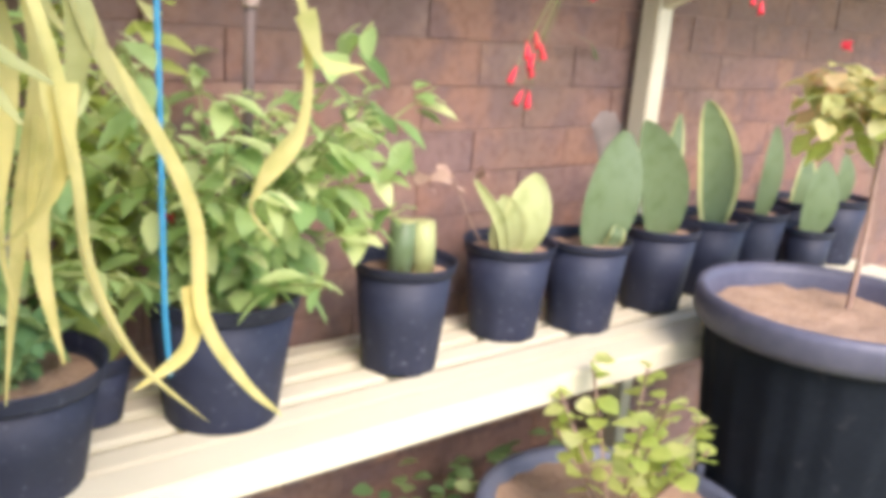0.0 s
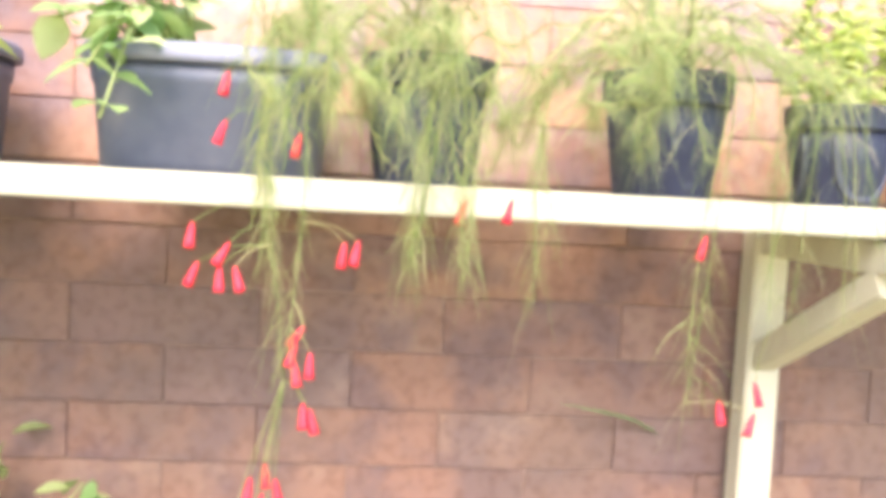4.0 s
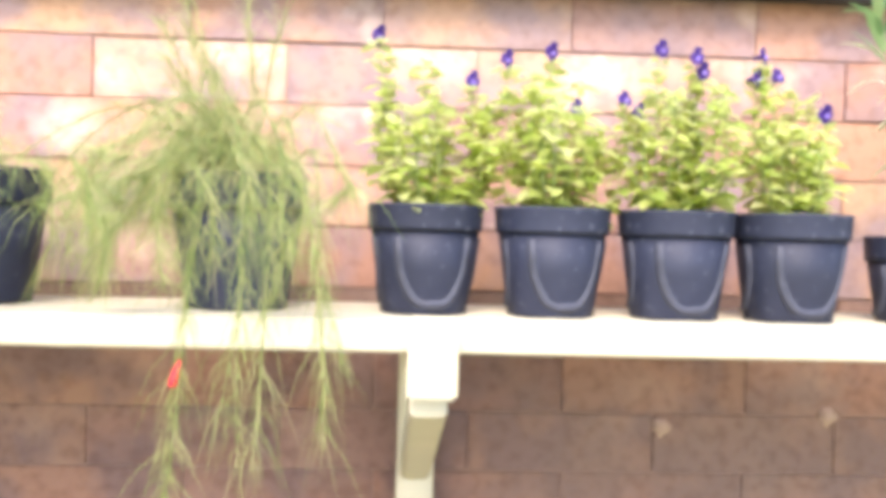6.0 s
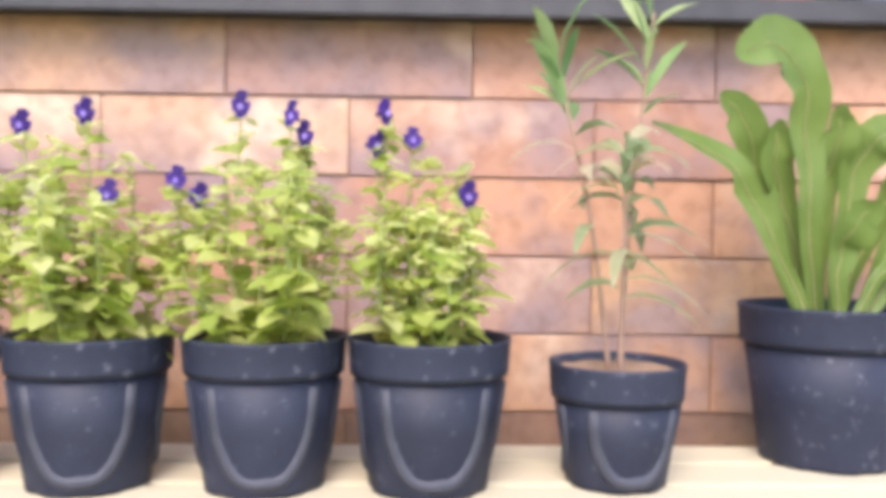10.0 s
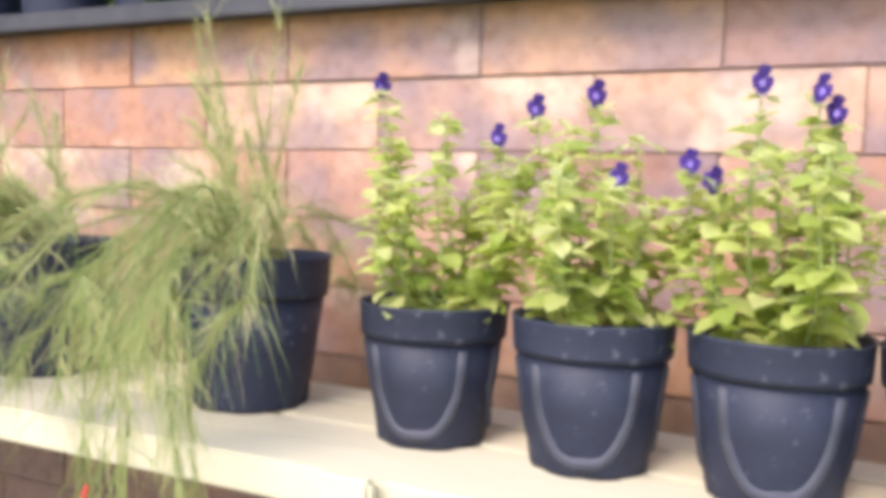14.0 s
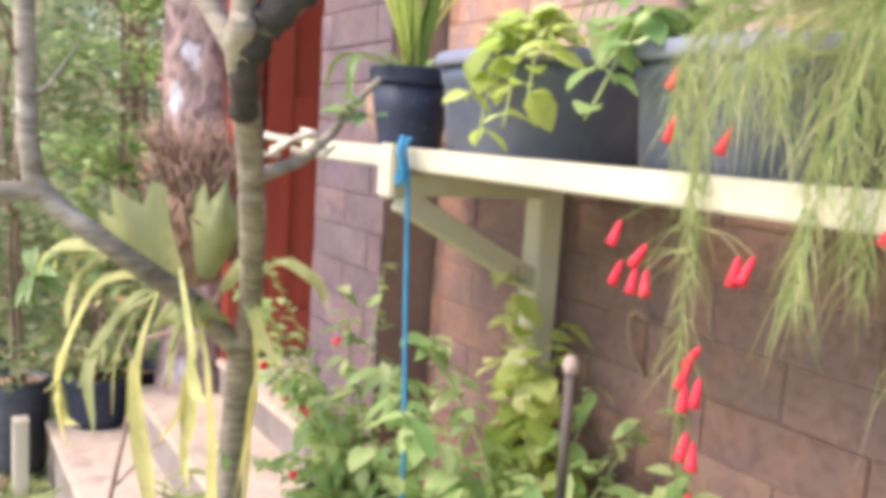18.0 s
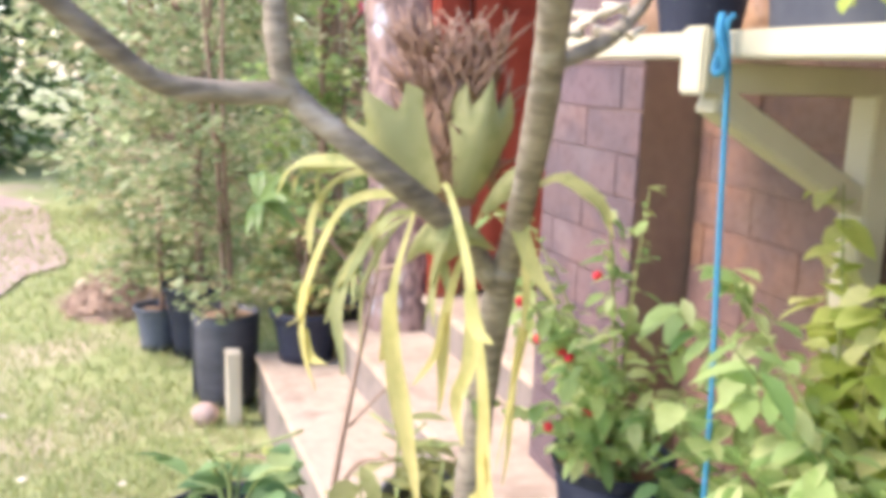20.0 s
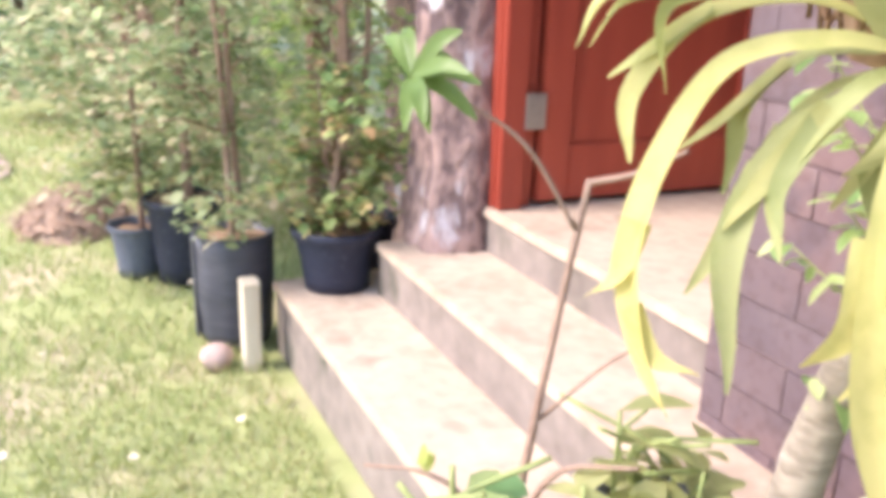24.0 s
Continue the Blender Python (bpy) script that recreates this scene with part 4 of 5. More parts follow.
# trailing coral plants
def coral_plant(name, at, seed, streams, pot=None, spill=None, around=22, up=4, blooms=(), pot_r=0.078, pot_h=0.148):
    """Fine green stems that arch out of a pot and trail over the shelf's edge, with red tube flowers near their ends."""
    rng = random.Random(seed)
    own = thing(name, (*at, SHELF), "trailing wispy green coral plant with red tube flowers", "potted plant", "trailing plants on the shelf")
    if pot is None:
        nursery_pot(own, pot_r, pot_h, rim=0.036)
    strands, needles, paths = [], [], []
    edge = 0.36 + at[1]
    falls = [st for st in streams for q in range(st[1])]
    front = len(falls)
    for k in range(front + around + up):
        ahead = k < front
        if ahead:
            lean, q, hang = falls[k]
            a = -math.pi / 2 + rng.gauss(lean, 0.11)
            reach = max(edge + 0.018, edge + rng.uniform(0.015, 0.07)) / max(0.5, -math.sin(a))
            reach = min(reach, 0.34)
            drop = rng.uniform(*hang) + 0.06
        else:
            a = rng.uniform(0, 2 * math.pi) if spill is None else rng.gauss(spill, 0.9)
            reach = rng.uniform(0.06, 0.2)
            if math.sin(a) > 0:
                reach = min(reach, (0.015 - at[1] - 0.02) / max(0.15, math.sin(a)) * 0.8, 0.2)
            drop = rng.uniform(-0.05, 0.10)
        o = Vector((math.cos(a), math.sin(a), 0))
        b = Vector((rng.uniform(-0.03, 0.03), rng.uniform(-0.03, 0.03), pot_h - 0.02))
        if k >= front + around:
            tip = b + o * rng.uniform(0.03, 0.1) + Vector((0, 0, rng.uniform(0.10, 0.27)))
            c = spline([b, b.lerp(tip, 0.5) + Vector((0, 0, 0.02)), tip], 8)
        else:
            crest = b + o * reach * 0.62 + Vector((0, 0, rng.uniform(0.02, 0.085)))
            shoulder = b + o * reach + Vector((0, 0, rng.uniform(-0.02, 0.03)))
            tip = shoulder + o * rng.uniform(0.0, 0.035) + Vector((rng.uniform(-0.03, 0.03), 0, -drop))
            if not ahead:
                tip.z = max(tip.z, 0.012)
            c = spline([b, b.lerp(crest, 0.5) + Vector((0, 0, 0.03)), crest, shoulder, shoulder.lerp(tip, 0.5) + Vector((rng.uniform(-0.01, 0.01), -0.004, 0)), tip], 6)
        strands.append(tube(c, [0.0011 - 0.0007 * i / len(c) for i in range(len(c))], 3))
        lush = rng.uniform(0.5, 1.0)
        paths.append(c)
        for i in range(3, len(c)):
            for q in range(9):
                if rng.random() > lush:
                    continue
                b0 = c[i - 1].lerp(c[i], rng.random())
                d = (way(rng, -1.0, 0.5) * rng.uniform(0.2, 1.15) + (c[i] - c[i - 1]).normalized() * 1.2).normalized()
                n = 0.016 + 0.062 * rng.random() ** 1.8
                m = b0 + d * n * 0.5 + Vector((rng.uniform(-0.003, 0.003), rng.uniform(-0.003, 0.003), 0.002))
                e = b0 + d * n * 0.95 - Vector((0, 0, n * rng.uniform(0.1, 0.42)))
                s = d.orthogonal().normalized() * rng.uniform(0.00026, 0.00042)
                needles.append((b0 - s, b0 + s, m + s * 0.9, m - s * 0.9, e))
    for x, y, z in blooms:
        p = Vector((x - at[0], y - at[1], z - SHELF))
        near = min((q for c in paths for q in c[4:] if q.z > p.z + 0.008), key=lambda q: (q - p).length)
        strands.append(tube(spline([near, near.lerp(p, 0.55) + Vector((0, 0, 0.006)), p], 5), 0.0005, 3))
    part("stem_mass", merge(*strands), FERNY, own)
    vs, fs = [], []
    for q in needles:
        o2 = len(vs)
        vs.extend(tuple(p) for p in q)
        fs += [(o2, o2 + 1, o2 + 2, o2 + 3), (o2 + 3, o2 + 2, o2 + 4)]
    part("fine_foliage", (vs, fs), FERNY, own)
    for x, y, z in blooms:
        s = Vector((x - at[0], y - at[1], z - SHELF))
        dd = (Vector((rng.uniform(-0.7, 0.35), rng.uniform(-0.4, 0.1), -1))).normalized()
        part("flower", tube([s, s + dd * 0.007, s + dd * 0.019, s + dd * 0.025], [0.0013, 0.0031, 0.0045, 0.0053], 8), REDFLOWER, own, "red tube flower")
    return own


coral_plant("coral_plant", (-0.476, -0.20), 41, [(0.14, 2, (0.08, 0.14)), (0.24, 5, (0.09, 0.17)), (0.30, 1, (0.16, 0.23)), (0.06, 4, (-0.06, 0.05)), (-0.25, 3, (-0.06, 0.02))], spill=3.5, around=10, up=4, blooms=[(-0.443, -0.372, 1.222), (-0.397, -0.372, 1.226)])
coral_plant("coral_plant", (-0.19, -0.20), 42, [(-0.05, 2, (0.18, 0.36)), (0.30, 4, (0.12, 0.24)), (0.38, 2, (0.06, 0.2)), (-0.42, 7, (-0.09, 0.0)), (0.0, 2, (-0.06, 0.06)), (0.42, 2, (-0.04, 0.08))], spill=2.9, around=24, up=12, blooms=[(-0.144, -0.392, 1.056), (-0.179, -0.39, 1.036), (-0.14, -0.388, 1.023), (-0.205, -0.392, 1.20)])

# grey planters with vine leaves
def planter(at, r, depth, h, label):
    """An oblong trough with rounded corners: nearly upright sides, a stepped band and a pale rolled rim."""
    own = thing("planter", (*at, SHELF), label, "planter", "grey planters on the shelf")

    def oblong(profile):
        vs, fs = revolve(profile, 64)
        out = []
        for x, y, z in vs:
            a = math.atan2(y, x)
            k = (abs(math.cos(a)) ** 4 + abs(math.sin(a)) ** 4) ** -0.25
            out.append((x * k, y * k * depth / r, z))
        return out, fs

    b = r * 0.86
    pot = part("pot", oblong([(0.001, 0.006), (b * 0.9, 0.006), (b * 0.95, 0.0), (b, 0.004), (r * 0.91, h * 0.68), (r * 0.93, h * 0.70), (r * 0.945, h - 0.02), (r * 0.925, h - 0.02), (r * 0.89, h * 0.6)]), GREYPLASTIC, own)
    part("rim", oblong([(r * 0.94, h - 0.019), (r * 0.995, h - 0.021), (r, h - 0.014), (r * 0.995, h - 0.004), (r * 0.97, h), (r * 0.93, h - 0.002), (r * 0.92, h - 0.024)]), RIMGREY, pot, "pale grey rolled rim")
    part("soil", oblong([(r * 0.92, h * 0.82), (r * 0.6, h * 0.845), (r * 0.3, h * 0.83), (0.001, h * 0.84)]), SOIL, own)
    return own


def vine(own, tips, rng, h, mat=LIME, size=(0.035, 0.062), n=9, first=3):
    stems, spots = [], []
    for tip in tips:
        b = Vector((tip[0] * 0.3, tip[1] * 0.3, h * 0.85))
        over = b.lerp(Vector(tip), 0.55)
        over.z = max(over.z, h) + 0.03
        c = spline([b, over, Vector(tip)], n)
        stems.append(tube(c, 0.0018, 5))
        for p in c[first::2]:
            spots.append((p, way(rng, -0.5, 0.4) + Vector((0, -0.5, 0)), rng.uniform(*size)))
            spots.append((p, way(rng, -0.7, 0.2), rng.uniform(*size)))
    part("vine_stem", merge(*stems), PALESTEM, own)
    part("vine_foliage", leaves(spots, rng, 0.36, 0.25), mat, own)


g1 = planter((-1.12, -0.18), 0.158, 0.138, 0.146, "oblong grey plastic planter with a leafy vine over its rim")
vine(g1, [(0.10, -0.18, 0.02), (0.06, -0.175, 0.07), (0.15, -0.175, 0.04), (0.12, -0.165, 0.14), (0.20, -0.15, 0.12), (0.19, -0.17, 0.07), (0.17, -0.12, 0.18)], random.Random(5), 0.146, LIME, (0.03, 0.055))
vine(g1, [(0.05, 0.10, 0.40), (0.12, 0.10, 0.44), (0.0, 0.09, 0.36), (0.16, 0.10, 0.38)], random.Random(6), 0.146, PEPPER, (0.025, 0.048), first=10)
g2 = planter((-0.715, -0.182), 0.138, 0.130, 0.136, "oblong grey plastic planter filled with a vine and wispy stems")
vine(g2, [(-0.12, -0.12, 0.20), (-0.10, -0.17, 0.10), (-0.05, -0.12, 0.22), (-0.09, -0.1, 0.27), (-0.14, -0.14, 0.15), (-0.08, -0.19, 0.05)], random.Random(8), 0.136, PEPPER, (0.028, 0.05))
coral_plant("coral_plant", (-0.64, -0.19), 43, [(-0.22, 1, (0.05, 0.12)), (-0.02, 2, (0.20, 0.36)), (0.14, 1, (0.16, 0.34)), (0.30, 1, (0.04, 0.1)), (0.25, 3, (-0.06, 0.04))], pot=g2, spill=0.2, around=7, up=2, pot_h=0.14,
            blooms=[(-0.701, -0.395, 1.19), (-0.695, -0.395, 1.153), (-0.675, -0.395, 1.15), (-0.667, -0.392, 1.172), (-0.661, -0.395, 1.15), (-0.559, -0.395, 1.177), (-0.546, -0.393, 1.179), (-0.601, -0.393, 1.08), (-0.594, -0.391, 1.095), (-0.587, -0.395, 1.07), (-0.602, -0.395, 1.062), (-0.592, -0.398, 1.022), (-0.586, -0.396, 1.016), (-0.631, -0.346, 0.945), (-0.645, -0.346, 0.93), (-0.62, -0.348, 0.93), (-0.632, -0.35, 0.915), (-0.640, -0.346, 0.905), (-0.66, -0.345, 0.895), (-0.643, -0.345, 0.862), (-0.632, -0.347, 0.86), (-0.678, -0.36, 1.335), (-0.679, -0.36, 1.288), (-0.607, -0.365, 1.279)])

pandan = thing("potted_pandan", (-1.425, -0.245, SHELF), "upright sword leaved plant in a tall black pot", "potted plant", "flower pots on the shelf")
nursery_pot(pandan, 0.075, 0.135)
for k in range(20):
    d = way(R, 0.9, 3.2).normalized()
    tip = Vector((0, 0, 0.11)) + d * R.uniform(0.22, 0.38)
    strap(pandan, (R.uniform(-0.012, 0.012), R.uniform(-0.012, 0.012), 0.108), tuple(tip), R.uniform(0.007, 0.011), tuple(Vector((d.x, d.y, 0)) * -0.03 + Vector((0, 0, 0.02))), LIME if k % 3 else NEST)
strap(pandan, (0, 0, 0.12), (0.10, -0.16, 0.06), 0.009, (0.02, -0.05, 0.05), NEST)
strap(pandan, (0, 0, 0.12), (-0.16, -0.10, 0.07), 0.009, (-0.05, -0.02, 0.06), NEST)
husk = thing("bark_basket", (-1.60, -0.16, SHELF), "dark bark orchid basket at the end of the shelf", "basket", "flower pots on the shelf")
part("basket", revolve([(0.001, 0.0), (0.05, 0.0), (0.075, 0.06), (0.085, 0.11), (0.075, 0.115), (0.001, 0.10)], 26, wob=0.35), FIBRE, husk)
for k in range(6):
    d = way(R, 0.4, 1.2).normalized()
    strap(husk, (0, 0, 0.1), tuple(Vector((0, 0, 0.1)) + d * R.uniform(0.08, 0.13)), 0.012, (0, 0, 0.02), GREEN)

# ---- pots along the wall's top ----
for x, r, h, mat, lab in ((-1.60, 0.11, 0.20, RIMGREY, "pale grey stacked plastic pots"), (-1.31, 0.065, 0.15, BLACK, ""), (-1.15, 0.088, 0.18, BLACK, ""), (-0.96, 0.080, 0.17, BLACK, ""), (-0.777, 0.080, 0.17, BLACK, ""), (-0.595, 0.072, 0.17, BLACK, ""),
                          (-0.375, 0.086, 0.15, TERRA, "ribbed terracotta red plastic pot"), (0.415, 0.08, 0.14, TERRA, "ribbed terracotta red plastic pot"), (0.64, 0.055, 0.14, GREYPLASTIC, ""), (0.838, 0.045, 0.10, TERRA, "small red plastic pot"), (0.96, 0.068, 0.15, GREYPLASTIC, ""), (1.12, 0.07, 0.15, TERRA, "red plastic pot")):
    own = thing("flower_pot", (x, 0.085, 1.664), (lab or "dark plastic nursery pot") + " standing on the wall coping", "flower pot", "pots on the wall top")
    big_pot(own, r, h, mat, flutes=26 if mat is TERRA else 0, lip=0.03)
for x in (-0.25, -0.50, 0.74, 1.05):
    own = thing("low_weed", (x, 0.02, 1.664), "small green weed growing on the wall coping", "plant", "weeds on the wall top")
    part("foliage", leaves([((R.uniform(-0.03, 0.03), R.uniform(-0.02, 0.02), R.uniform(0, 0.03)), way(R, 0, 0.8), R.uniform(0.02, 0.035)) for k in range(18)], R), DARKLEAF, own)

hedge = thing("hedge", (0, 0.62, GROUND), "dark clipped hedge close behind the brick wall", "hedge", kind="structure")
rng = random.Random(65)
part("foliage", leaves([((rng.uniform(-1.75, 1.9), rng.uniform(-0.22, 0.25), rng.uniform(1.5, 2.5)), way(rng, -0.5, 0.5), rng.uniform(0.06, 0.11)) for k in range(5200)], rng), DARKLEAF, hedge)
# Solid box added behind the leaves, dark like the hedge's shaded depth.
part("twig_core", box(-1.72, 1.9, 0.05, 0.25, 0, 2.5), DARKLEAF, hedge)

# ---- lower bench ----
BENCH = 0.392


def snake_pot(at, r, h, blades, label="snake plant with broad upright leaves in a black nursery pot", soil=0.88, mat=None):
    own = thing("snake_plant", (*at, BENCH), label, "potted plant", "snake plants on the bench")
    nursery_pot(own, r, h, rim=0.014, soil=soil)
    for (bx, by), tip, w, edge in blades:
        a, b = Vector((bx, by, h * 0.86)), Vector(tip)
        c = spline([a, a.lerp(b, 0.5) + Vector(((b.x - a.x) * -0.12, -0.008, 0.0)), b], 9)
        prof = lambda t, w=w: w * max(0.02, math.sin(math.pi * (0.13 + 0.86 * t))) ** 0.62 + 0.0005
        lf = part("leaf", blade(c, prof, (-0.4, -1, 0.1), 0.22, 0.002), mat or SANS, own)
        if edge:
            rim = []
            for s in (-1, 1):
                vs, fs = blade(c, prof, (-0.4, -1, 0.1), 0.22, 0.0)
                side = [Vector(vs[i * 3 + (0 if s < 0 else 2)]) for i in range(len(c))]
                mid = [Vector(vs[i * 3 + 1]) for i in range(len(c))]
                st, ft = [], []
                for i, (p, q) in enumerate(zip(side, mid)):
                    nrm = Vector((-0.4, -1, 0.1)).normalized() * 0.0015
                    st += [tuple(p + nrm), tuple(p.lerp(q, 0.24) + nrm)]
                ft = [(i * 2, i * 2 + 1, i * 2 + 3, i * 2 + 2) for i in range(len(c) - 1)]
                rim.append((st, ft))
            part("leaf_margin", merge(*rim), SANSEDGE, lf)
    return own


stump = thing("snake_plant", (-0.706, -0.18, BENCH), "two cut stumps of a snake plant in a black pot", "potted plant", "snake plants on the bench")
nursery_pot(stump, 0.086, 0.183, rim=0.014, soil=0.86)
for x, h, lean in ((-0.011, 0.085, 0.002), (0.036, 0.080, -0.006)):
    part("stump", tube([(x, 0, 0.14), (x + lean * 0.5, 0, 0.2), (x + lean, 0, 0.16 + h)], [0.020, 0.022, 0.021], 12), SANS if x < 0 else SANSPALE, stump)
    part("cut_face", tube([(x + lean, 0, 0.16 + h), (x + lean, 0, 0.162 + h)], [0.021, 0.018], 12), SANSEDGE, stump)
wither = snake_pot((-0.443, -0.148), 0.087, 0.178, [((0.005, 0.0), (0.042, -0.01, 0.30), 0.046, True), ((-0.005, 0.01), (-0.03, 0.0, 0.262), 0.036, True), ((-0.01, 0.0), (-0.10, 0.0, 0.295), 0.012, True)], "yellow edged snake plant leaves in a black nursery pot", mat=SANSPALE)
part("withered_stalk", tube(spline([(-0.03, 0.02, 0.14), (-0.08, 0.03, 0.22), (-0.125, 0.03, 0.30)], 6), 0.0016, 5), TWIG, wither, "dry brown stalk")
for k in range(9):
    d = way(R, -0.2, 0.8) * 0.03
    o = Vector((-0.125 + 0.05 * (k % 3 - 1), 0.03, 0.295 - 0.012 * (k % 2)))
    part("withered_flower", blade([o, o + d * 0.6, o + d - Vector((0, 0, 0.004))], [0.003, 0.012, 0.004], (0.2, -1, 0.3)), STRAW, wither, "pale withered petal")
snake_pot((-0.276, -0.187), 0.087, 0.178, [((0.025, 0.0), (0.075, 0.0, 0.378), 0.058, False), ((0.05, -0.01), (0.06, -0.02, 0.2), 0.018, True)])
snake_pot((-0.04, -0.175), 0.087, 0.178, [((0.012, 0.0), (-0.108, -0.01, 0.395), 0.056, False), ((0.03, 0.03), (0.085, 0.05, 0.40), 0.026, True)])
snake_pot((0.165, -0.16), 0.087, 0.178, [((0.012, 0.0), (-0.082, 0.0, 0.432), 0.056, True)], "tall yellow edged snake plant leaf in a black nursery pot")
snake_pot((0.355, -0.15), 0.085, 0.178, [((0.03, 0.0), (0.04, 0.0, 0.37), 0.03, False)], "single narrow snake plant leaf in a black nursery pot")
snake_pot((0.47, -0.235), 0.062, 0.14, [((0.0, 0.0), (0.02, 0.0, 0.30), 0.05, False)], "broad round snake plant leaf in a small pot")
snake_pot((0.60, -0.12), 0.085, 0.178, [((0.0, 0.0), (0.02, 0.0, 0.29), 0.034, True)])
snake_pot((0.76, -0.15), 0.085, 0.178, [((0.0, 0.0), (0.0, 0.0, 0.29), 0.03, False)])


def bush(name, at, rng, label, r, h, reach, pot=None, mats=None, berries=0, size=(0.04, 0.085), stems_n=12, z0=0.0, berry=None, oval=0.33, per=2, bias=(0, 0), low=0.45):
    own = thing(name, at, label, "potted plant", "leafy plants")
    if pot:
        nursery_pot(own, pot[0], pot[1], rim=0.02, foot=False)
        z0 = pot[1] * 0.8
    stems, spots = [], []
    for k in range(stems_n):
        a = 2 * math.pi * k / stems_n + rng.uniform(-0.3, 0.3)
        rr = reach * math.sqrt(rng.uniform(0.05, 1))
        tip = Vector((rr * math.cos(a) + bias[0], rr * math.sin(a) * 0.75 + bias[1], z0 + (h - z0) * (rng.uniform(low, 1.0) if math.cos(a) < 0.2 else rng.uniform(low, 0.5 + low * 0.75))))
        c = spline([(0.01 * math.cos(a), 0.01 * math.sin(a), z0 - 0.01), (tip.x * 0.4, tip.y * 0.4, z0 + (tip.z - z0) * 0.55), tip], 9)
        stems.append(tube(c, [r * (1 - 0.65 * i / len(c)) for i in range(len(c))], 5))
        for p in c[3:]:
            for q in range(per):
                spots.append((p + way(rng) * 0.012, way(rng, -0.7, 0.4), rng.uniform(*size)))
    part("stem_mass", merge(*stems), PALESTEM, own)
    part("foliage", leaves(spots, rng, oval, 0.3), mats or GREEN, own)
    for k in range(berries):
        p = Vector(rng.choice(spots)[0]) + Vector((rng.uniform(-0.02, 0.02), -0.02, 0))
        vs, fs = revolve([(0.0005, -0.008), (0.006, -0.006), (0.009, 0.0), (0.006, 0.006), (0.0005, 0.008)], 8)
        part("berry", ([(x + p.x, y + p.y, z + p.z) for x, y, z in vs], fs), berry or REDFLOWER, own, "red berry")
    return own


bush("leafy_bush", (-1.03, -0.20, BENCH), random.Random(21), "dense green leafed pepper bush in a black pot on the bench", 0.003, 0.64, 0.32, (0.108, 0.185), berries=3, stems_n=38, low=0.2, size=(0.022, 0.066), per=2, bias=(-0.02, -0.055), mats=PEPPER, oval=0.26)
bush("leafy_bush", (-1.54, -0.262, BENCH), random.Random(22), "straggling green bush with red berries in a dark pot", 0.003, 0.62, 0.25, (0.105, 0.17), berries=22, stems_n=30, size=(0.018, 0.048), per=2, mats=PEPPER, bias=(0.03, -0.08), oval=0.27, low=0.2)
bush("leafy_bush", (-1.32, -0.255, BENCH), random.Random(23), "young green seedling in a soft black grow bag", 0.002, 0.24, 0.09, (0.112, 0.155), stems_n=8, size=(0.03, 0.055), per=1)
bush("climbing_plant", (-1.19, -0.13, BENCH), random.Random(24), "upright yellow green climber beside the white post", 0.003, 0.68, 0.10, (0.06, 0.10), LIME, stems_n=10, size=(0.035, 0.065), per=2)
stake = thing("garden_stake", (-0.998, -0.198, BENCH), "dark garden stake with a pale weathered top", "stake")
part("stake_lower", tube([(0, 0, 0), (0, 0, 0.38)], 0.006, 8), CAPMETAL, stake)
part("stake_upper", tube([(0, 0, 0.38), (0, 0, 0.56)], [0.0075, 0.0075], 8), ROOM, stake)
part("stake_cap", revolve([(0.001, 0.555), (0.010, 0.555), (0.0115, 0.567), (0.008, 0.578), (0.001, 0.58)], 14), DIRT, stake)

# ---- pots on the ground by the bench ----
tub = thing("large_pot", (-0.002, -0.55, GROUND), "large ribbed dark plastic pot holding a young yellow leaved tree", "potted tree")
big_pot(tub, 0.245, 0.63, TUB, flutes=22, lip=0.06, soil=0.93, rimmat=TUBRIM)
rng = random.Random(51)
c = spline([(0.10, 0.02, 0.55), (0.135, 0.03, 0.70), (0.15, 0.04, 0.84), (0.19, 0.06, 1.0)], 8)
part("stem", tube(c, [0.007 - 0.003 * i / len(c) for i in range(len(c))], 8), TWIG, tub)
spots, twigs = [], []
for k in range(26):
    d = way(rng, -0.3, 0.9).normalized()
    e = c[-1] + Vector((d.x * 0.17, d.y * 0.17, d.z * 0.13 - 0.05))
    q = spline([c[-6 + k % 6], c[-6 + k % 6].lerp(e, 0.5) + Vector((0, 0, 0.03)), e], 5)
    twigs.append(tube(q, 0.0018, 4))
    for p in q[3:]:
        spots.append((p, way(rng, -0.9, 0.3), rng.uniform(0.035, 0.06)))
for stick in twigs:
    part("twig", stick, PALESTEM, tub)
part("foliage", leaves(spots, rng, 0.38, 0.35), YELLOWLEAF, tub)
part("green_foliage", leaves([(p + Vector((0.0, 0, -0.05)), d, s) for p, d, s in spots[::3]], rng, 0.36, 0.3), LIME, tub)
for k in range(7):
    d = way(rng, -0.2, 0.8)
    p = c[-1] + Vector((d.x * 0.12, d.y * 0.12, d.z * 0.1))
    part("flower", flower_face(p, d, 0.014), REDFLOWER, tub, "small red bloom")
bowl = thing("large_pot", (-0.43, -0.455, GROUND), "wide grey plastic pot with sandy soil and a shrub", "potted plant")
big_pot(bowl, 0.24, 0.285, GREYPLASTIC, lip=0.02, soil=0.92)
rng = random.Random(52)
spots, twigs = [], []
